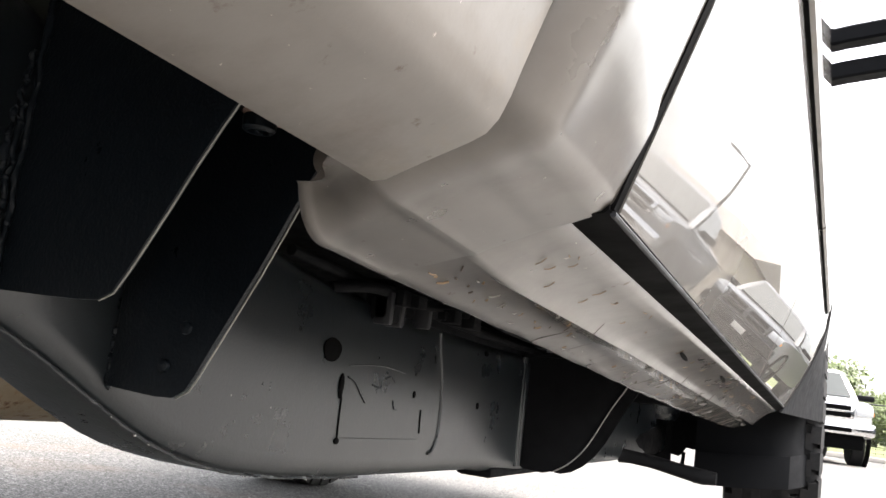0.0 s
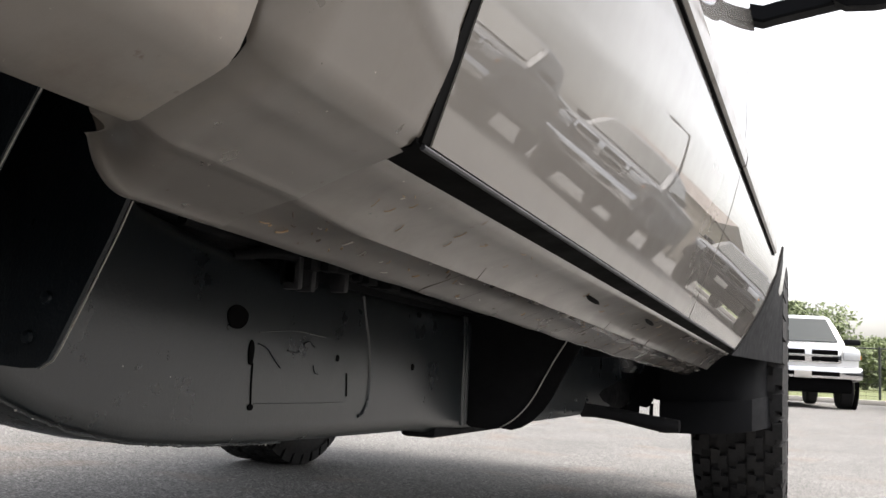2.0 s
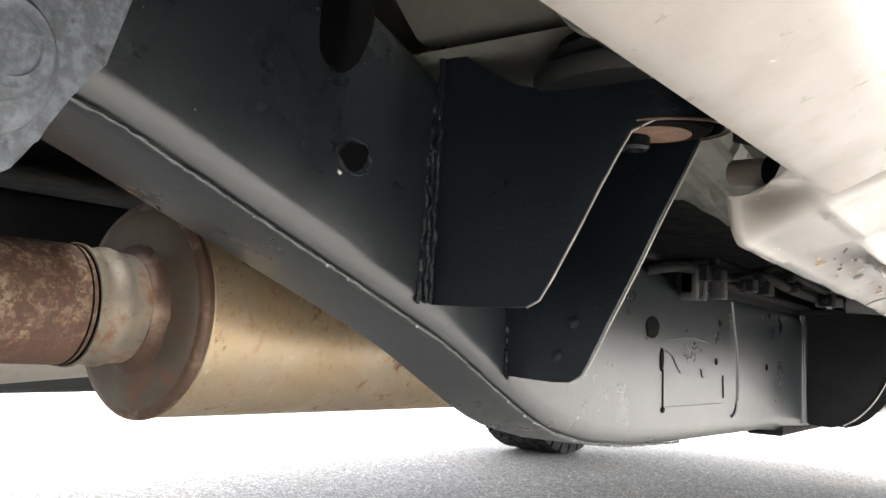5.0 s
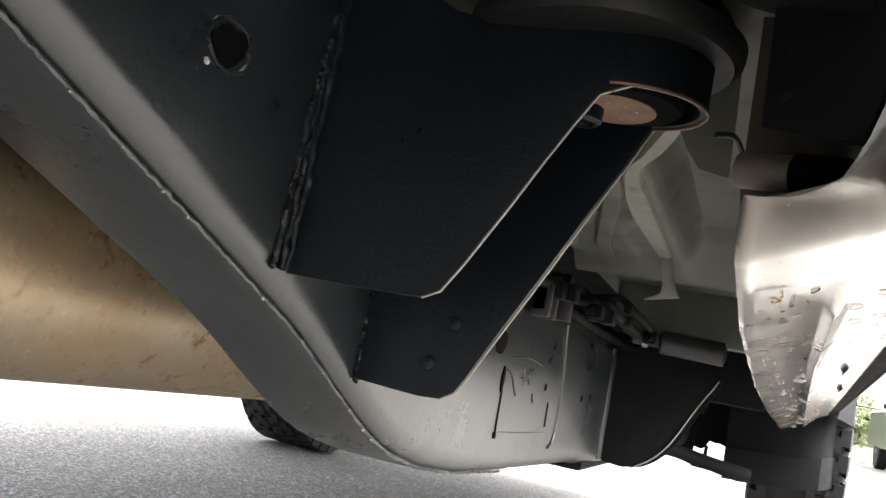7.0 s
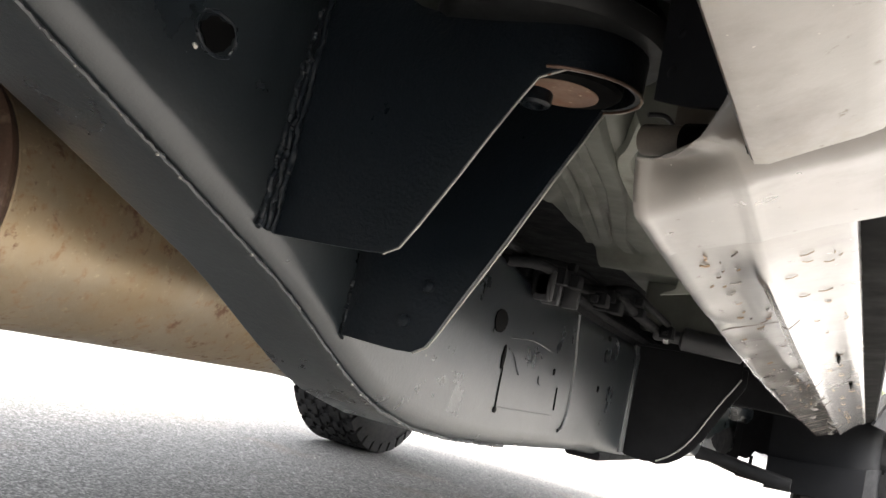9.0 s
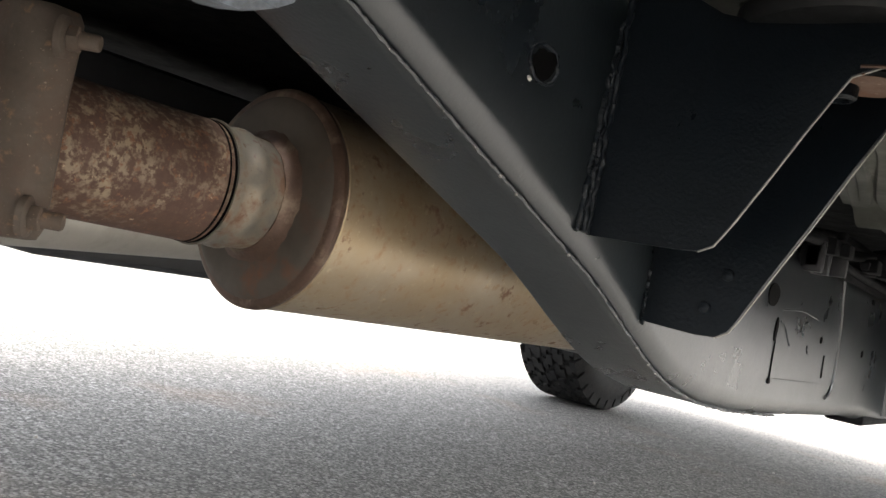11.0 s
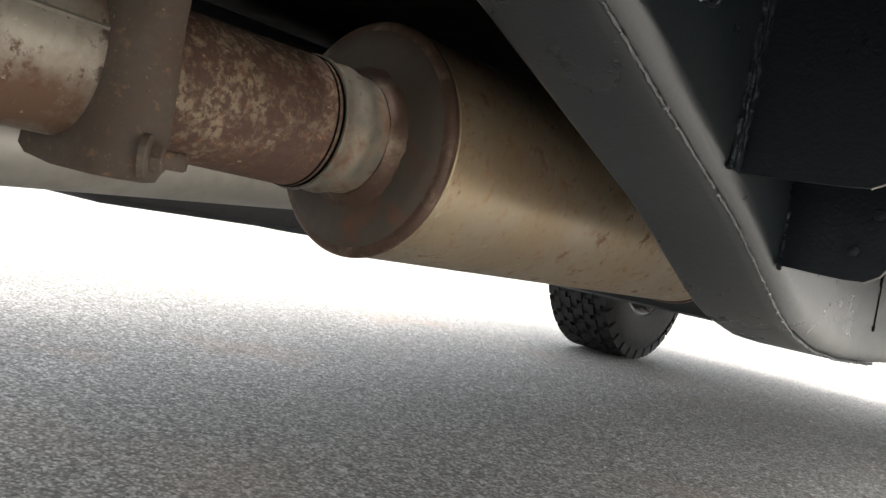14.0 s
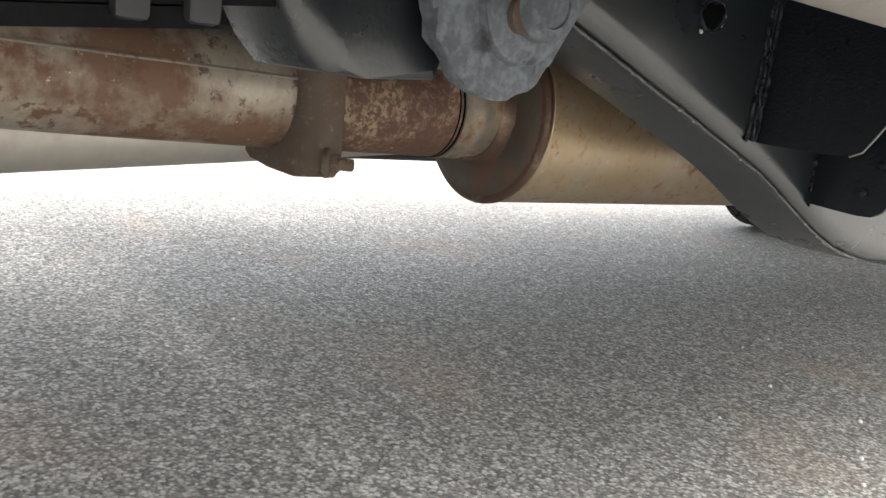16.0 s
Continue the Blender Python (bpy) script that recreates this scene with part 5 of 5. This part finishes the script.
# wheels
def tyre_parts(centre, label):
    hub, grow = Vector(centre), 1.157
    cx, cy, cz = centre

    def tp(name, bm, mat, parent=None, label="", smooth=True):
        for v in bm.verts:
            v.co = hub + (v.co - hub) * grow
        return truck_part(name, bm, mat, parent, label, smooth)

    w = 0.135
    prof = [(-w + 0.015, 0.245), (-w + 0.004, 0.27), (-w, 0.33), (-w + 0.004, 0.385), (-w + 0.020, 0.412), (-w + 0.03, 0.418), (0.0, 0.421), (w - 0.03, 0.418), (w - 0.020, 0.412), (w - 0.004, 0.385), (w, 0.33), (w - 0.004, 0.27), (w - 0.015, 0.245)]
    tyre = turned((cx, cy, cz), (1, 0, 0), prof, 72, caps=False)
    wheel = tp("wheel", tyre, TYRE, label=label)
    # tread blocks in five staggered rows
    bm = bmesh.new()
    n = 34
    block = ((0.0, 0.0), (0.56, 0.04), (0.56, 0.30), (1.0, 0.26), (1.0, 0.86), (0.46, 0.92), (0.46, 0.62), (0.0, 0.66))
    for row, (x0, x1, off, top) in enumerate(((-0.128, -0.080, 0.0, 0.428), (-0.074, -0.029, 0.5, 0.432), (-0.023, 0.023, 0.15, 0.432), (0.029, 0.074, 0.65, 0.432), (0.080, 0.128, 0.3, 0.428))):
        for i in range(n):
            pitch = 2 * math.pi / n
            a0 = pitch * (i + off)
            a1 = a0 + pitch * 0.8
            low, high = [], []
            for u, w_ in block:
                a = a0 + pitch * (w_ + 0.06 * math.sin(2.3 * i + row))
                x = x0 + (x1 - x0) * (u if row % 2 else 1 - u)
                for rr, side in ((0.412, low), (top, high)):
                    side.append(bm.verts.new((cx + x, cy + rr * math.cos(a), cz + rr * math.sin(a))))
            bm.faces.new(high)
            for k in range(8):
                bm.faces.new((low[k], low[(k + 1) % 8], high[(k + 1) % 8], high[k]))
            if row in (0, 4):
                s = -1 if row == 0 else 1
                xs = cx + s * 0.128
                vs = [bm.verts.new((x, cy + rr * math.cos(a), cz + rr * math.sin(a))) for x, rr, a in ((xs, 0.428, a0), (xs, 0.428, a1), (xs + s * 0.009, 0.385, a1), (xs + s * 0.009, 0.385, a0), (xs - s * 0.01, 0.40, a0), (xs - s * 0.01, 0.40, a1))]
                for f in ((0, 1, 2, 3), (0, 3, 4), (1, 5, 2), (0, 4, 5, 1)):
                    bm.faces.new([vs[j] for j in f])
    tp("tread", bm, TYRE, wheel, "chunky all-terrain tread blocks", smooth=False)
    tp("rim", turned((cx, cy, cz), (1, 0, 0), [(-0.115, 0.246), (-0.12, 0.235), (-0.10, 0.222), (-0.02, 0.21), (0.06, 0.215), (0.07, 0.19), (0.075, 0.08), (0.11, 0.06), (0.115, 0.0)] if cx > CX else [(-0.115, 0.0), (-0.11, 0.06), (-0.075, 0.08), (-0.07, 0.19), (-0.06, 0.215), (0.02, 0.21), (0.10, 0.222), (0.12, 0.235), (0.115, 0.246)], 48, caps=False), ALLOY, wheel, "alloy rim")
    tp("brake_disc", turned((cx, cy, cz), (1, 0, 0), [(-0.03, 0.0), (-0.03, 0.18), (0.0, 0.18), (0.0, 0.0)], 40, caps=False), CLAMP, wheel)
    return wheel


for x, y in ((0.058, WY), (0.0, -1.40), (-2.09, 3.95), (-2.05, -1.38)):
    tyre_parts((x, y, WZ), "wheel with a chunky black all-terrain tyre")

# towing mirror on two arms
mir = tp("tow_mirror", loft([[Vector((0.43 + 0.115 * k * math.copysign(abs(math.cos(a)) ** 0.5, math.cos(a)), 2.52 + dy, 1.655 + 0.190 * k * math.copysign(abs(math.sin(a)) ** 0.5, math.sin(a)))) for a in [2 * math.pi * i / 20 for i in range(20)]] for dy, k in ((0.0, 0.93), (0.01, 1.0), (0.05, 1.0), (0.09, 0.75), (0.11, 0.3))]), FLAP, label="black towing mirror on two arms")
tp("mirror_glass", loft([[Vector((0.43 + 0.10 * math.copysign(abs(math.cos(a)) ** 0.5, math.cos(a)), 2.517 + dy, 1.655 + 0.165 * math.copysign(abs(math.sin(a)) ** 0.5, math.sin(a)))) for a in [2 * math.pi * i / 20 for i in range(20)]] for dy in (0.0, 0.003)]), CHROME, mir, "mirror glass")
for z in (1.505, 1.605):
    tp("arm", loft([[Vector((x, y + dy, zz + dz)) for dy, dz in ((-0.030, -0.018), (-0.024, -0.024), (0.024, -0.024), (0.030, -0.018), (0.030, 0.018), (0.024, 0.024), (-0.024, 0.024), (-0.030, 0.018))] for x, y, zz in ((0.00, 2.63, z + 0.035), (0.10, 2.62, z + 0.010), (0.165, 2.61, z - 0.014), (0.20, 2.605, z - 0.008), (0.40, 2.57, z + 0.012))]), FLAP, mir)


# ---------------------------------------------------------------- the lot and what stands on it
def parked_truck(m, paint, label):
    """A pickup truck facing its own -y, base at the origin, nose at y = 0."""
    ob = thing("parked_truck", m, label, "pickup truck", "parked trucks")
    hood = loft([[Vector((x * w, y, z)) for x, z in ((-1.0, z0), (-1.0, z1 - 0.06), (-0.9, z1), (0.0, z1 + 0.03), (0.9, z1), (1.0, z1 - 0.06), (1.0, z0))] for y, w, z0, z1 in ((0.10, 0.90, 0.62, 1.13), (0.35, 0.97, 0.55, 1.20), (1.0, 0.99, 0.5, 1.25), (1.55, 0.99, 0.5, 1.28), (2.0, 0.99, 0.48, 1.30), (4.0, 0.99, 0.48, 1.32), (4.05, 0.99, 0.5, 1.38), (5.9, 0.99, 0.55, 1.38))])
    part("body", hood, paint, ob)
    cabin = loft([[Vector((x * w, y, z)) for x, y in ((-1, y0), (-1, y1), (1, y1), (1, y0))] for z, w, y0, y1 in ((1.28, 0.95, 1.5, 3.98), (1.62, 0.88, 1.95, 3.95), (1.88, 0.80, 2.35, 3.85), (1.94, 0.72, 2.6, 3.6))])
    part("roof", cabin, paint, ob)
    ws = slab([(-0.82, 1.545, 1.33), (0.82, 1.545, 1.33), (0.72, 2.27, 1.84), (-0.72, 2.27, 1.84)], (0, -0.012, 0.012))
    part("windscreen", ws, GLASS, ob)
    for s in (-1, 1):
        part("side_glass", slab([(s * 0.955, 1.75, 1.36), (s * 0.955, 3.8, 1.36), (s * 0.84, 3.75, 1.82), (s * 0.84, 2.35, 1.82)], (s * 0.012, 0, 0)), GLASS, ob)
        lamp = part("headlamp", box((min(s * 0.62, s * 0.93), 0.04, 0.93), (max(s * 0.62, s * 0.93), 0.2, 1.10), 0.03), LAMP_GLASS, ob)
        part("indicator", box((min(s * 0.80, s * 0.945), 0.06, 0.95), (max(s * 0.80, s * 0.945), 0.18, 1.02), 0.015), AMBER, lamp)
        mi = part("mirror", box((min(s * 1.0, s * 1.34), 1.86, 1.30), (max(s * 1.0, s * 1.34), 1.98, 1.42), 0.04), FLAP, ob)
        part("arch", turned((s * 0.94, 1.05, 0.46), (s, 0, 0), [(0, 0.50), (0.07, 0.50), (0.07, 0.44), (0, 0.44)], 36, caps=False), GAP, ob)
        for y in (1.05, 4.75):
            wh = part("wheel", turned((s * 0.70, y, 0.40), (s, 0, 0), [(0.0, 0.22), (0.0, 0.37), (0.03, 0.40), (0.22, 0.40), (0.25, 0.37), (0.25, 0.23)], 40), TYRE, ob)
            part("rim", turned((s * 0.93, y, 0.40), (s, 0, 0), [(0, 0.23), (0.02, 0.22), (0.0, 0.12), (0.02, 0.05)], 30), ALLOY, wh)
    grille = part("grille", box((-0.60, 0.05, 0.86), (0.60, 0.16, 1.14), 0.03), CHROME if paint is not GREY_PAINT else paint, ob)
    for x0, x1 in ((-0.53, -0.06), (0.06, 0.53)):
        for z0, z1 in ((0.89, 0.98), (1.02, 1.11)):
            part("grille_opening", box((x0, 0.035, z0), (x1, 0.07, z1), 0.008), GAP, grille)
    bumper = part("bumper", box((-0.97, 0.0, 0.56), (0.97, 0.18, 0.80), 0.05), CHROME if paint is not GREY_PAINT else FLAP, ob)
    part("bumper_slot", box((-0.55, -0.008, 0.62), (0.55, 0.02, 0.70), 0.01), GAP, bumper)
    part("number_plate_blank", box((-0.26, -0.012, 0.57), (0.05, 0.0, 0.70), 0.004), KERB, bumper)
    part("valance", box((-0.80, 0.10, 0.30), (0.80, 0.5, 0.58), 0.05), GAP, ob)
    part("chassis", box((-0.65, 0.5, 0.38), (0.65, 5.6, 0.60), 0.05), GAP, ob)
    return ob


parked_truck(pose(0.40, 18.4, 0, 0, 0, 9), WHITE, "white pickup truck with chrome grille parked nose out")
parked_truck(pose(3.75, 18.9, 0, 0, 0, 2), GREY_PAINT, "dark grey pickup truck parked nose out")
parked_truck(pose(5.3, 13.2, 0, 0, 0, -6), SILVER_PAINT, "silver grey pickup truck parked beside the others")
parked_truck(pose(7.6, 11.2, 0, 0, 0, -12), SILVER_PAINT, "silver pickup truck parked beside the others")
parked_truck(pose(10.4, 9.0, 0, 0, 0, -20), GREY_PAINT, "dark pickup truck at the end of the row")

bm = box((-80, 26.0, 0.0), (6, 26.18, 0.13), 0.02)
lone("kerb", bm, KERB, "pale concrete kerb at the lot's edge", "kerb", kind="structure")
bm = bmesh.new()
bmesh.ops.create_grid(bm, x_segments=60, y_segments=12, size=1)
for v in bm.verts:
    v.co = Vector((-37 + v.co.x * 43, 46 + v.co.y * 19.8, 0.10 + 0.25 * (v.co.y + 1) + 0.06 * noise.noise(Vector((v.co.x * 30, v.co.y * 6, 0)))))
lone("verge", bm, GRASS, "rough green grass verge behind the kerb", "grass", kind="structure")

fence = thing("fence", pose(0, 28, 0.1), "dark wire mesh fence on thin posts", "fence")
for i in range(24):
    part("post", turned((-24 + 2.5 * i + 1.35, 0, 0), (0, 0, 1), [(0, 0.035), (1.5, 0.035), (1.53, 0.01)], 10), FENCE, fence)
part("rail", tube([(-24, 0, 1.46), (36, 0, 1.46)], 0.02, 8), FENCE, fence)
bm = bmesh.new()
for i in range(12):
    tube([(-24, 0.03, 0.12 + i * 0.115), (36, 0.03, 0.12 + i * 0.115)], 0.004, 4, bm)
for i in range(300):
    tube([(-24 + i * 0.2, 0.03, 0.05), (-24 + i * 0.2, 0.03, 1.46)], 0.003, 4, bm)
tagged(part("mesh_wires", bm, FENCE, fence), kind="stuff")


def tree(m, h, w, seed):
    rnd = random.Random(seed)
    ob = thing("tree", m, "leafy green tree behind the fence", "tree", "trees behind the lot")
    trunk = bmesh.new()
    tube([(0, 0, -0.2), (0.05, 0, h * 0.3), (0.0, 0.1, h * 0.6), (0.1, 0, h * 0.85)], [0.16, 0.13, 0.09, 0.03], 10, trunk)
    tips = []
    for i in range(9):
        a, z = rnd.random() * 6.28, h * (0.25 + 0.6 * rnd.random())
        end = Vector((math.cos(a) * w * 0.4, math.sin(a) * w * 0.4, z + h * 0.12))
        tube([(0, 0, z - 0.2), (end.x * 0.5, end.y * 0.5, z + 0.1), tuple(end)], [0.06, 0.04, 0.015], 6, trunk)
        tips.append(end)
    part("trunk", trunk, BARK, ob)
    verts, faces = [], []
    for i in range(9000):
        c = rnd.choice(tips) if rnd.random() < 0.5 else Vector((rnd.uniform(-1, 1) * w * 0.36, rnd.uniform(-1, 1) * w * 0.36, h * (0.12 + 0.8 * rnd.random())))
        p = c + Vector((rnd.uniform(-1, 1) * w * 0.15, rnd.uniform(-1, 1) * w * 0.15, rnd.uniform(-1, 1) * h * 0.09))
        u = Vector((rnd.gauss(0, 1), rnd.gauss(0, 1), rnd.gauss(0, 1))).normalized()
        v = u.orthogonal().normalized()
        s = 0.06 + 0.09 * rnd.random()
        k = len(verts)
        verts += [p - u * s, p + v * s * 0.6, p + u * s, p - v * s * 0.6]
        faces.append((k, k + 1, k + 2, k + 3))
    me = bpy.data.meshes.new("crown")
    me.from_pydata(verts, [], faces)
    me.materials.append(LEAF)
    cr = new("crown", me)
    cr.parent = ob
    return ob


rnd = random.Random(5)
for i in range(26):
    h = 4.0 + 1.2 * rnd.random() if i < 9 else 3.2 + 1.6 * rnd.random()
    x = -16 + i * 2.1 + rnd.random()
    if x > 0.5:
        h *= 0.80
    if x > 5:
        continue
    if -3 < x < 1:
        h = min(h, 3.2)
    tree(pose(x, 44 + 6 * rnd.random(), 0.3, 0, 0, rnd.random() * 360), h, 3.4 + rnd.random(), i)

# long low building and a lamp post, mirrored in the doors
house = thing("building", pose(16, 44, 0), "long low beige building with a brown metal roof", "building")
part("wall", box((-6, -4, 0), (1, 6, 3.4), 0.02), STUCCO, house)
part("roof", slab([(-6.6, -4.6, 3.4), (-6.6, 6.6, 3.4), (-6.6, 1, 4.8)], (8.2, 0, 0)), ROOF, house)
for x in (-4.8, -2.0):
    w = part("window", box((x, -4.06, 1.0), (x + 1.5, -3.9, 2.3), 0.02), FENCE, house)
    part("pane", box((x + 0.08, -4.075, 1.08), (x + 1.42, -4.06, 2.22)), GLASS, w)
post = thing("street_lamp", pose(11.8, 38, 0), "tall grey lamp post with one arm", "street lamp")
part("pole", tube([(0, 0, 0), (0, 0, 6.6)], [0.10, 0.06], 12), FENCE, post)
part("arm", tube([(0, 0, 6.5), (0.9, -0.3, 6.6)], 0.045, 8), FENCE, post)
part("lamp_head", box((0.6, -0.5, 6.5), (1.3, -0.15, 6.62), 0.03), FENCE, post)

# loose grit lying on the asphalt
bm = bmesh.new()
rnd = random.Random(31)
for i in range(420):
    x, y, r = -2.2 + 3.2 * rnd.random(), -0.3 + 3.2 * rnd.random(), 0.0012 + 0.003 * rnd.random() ** 3
    turned((x, y, -0.0005), (0.2 * rnd.random(), 0.2 * rnd.random(), 1), [(0, r * 0.8), (r * 0.7, r), (r * 1.3, r * 0.5)], 5, bm)
lone("loose_grit", bm, KERB, "loose pale grit scattered on the asphalt", "grit", kind="stuff", smooth=False)
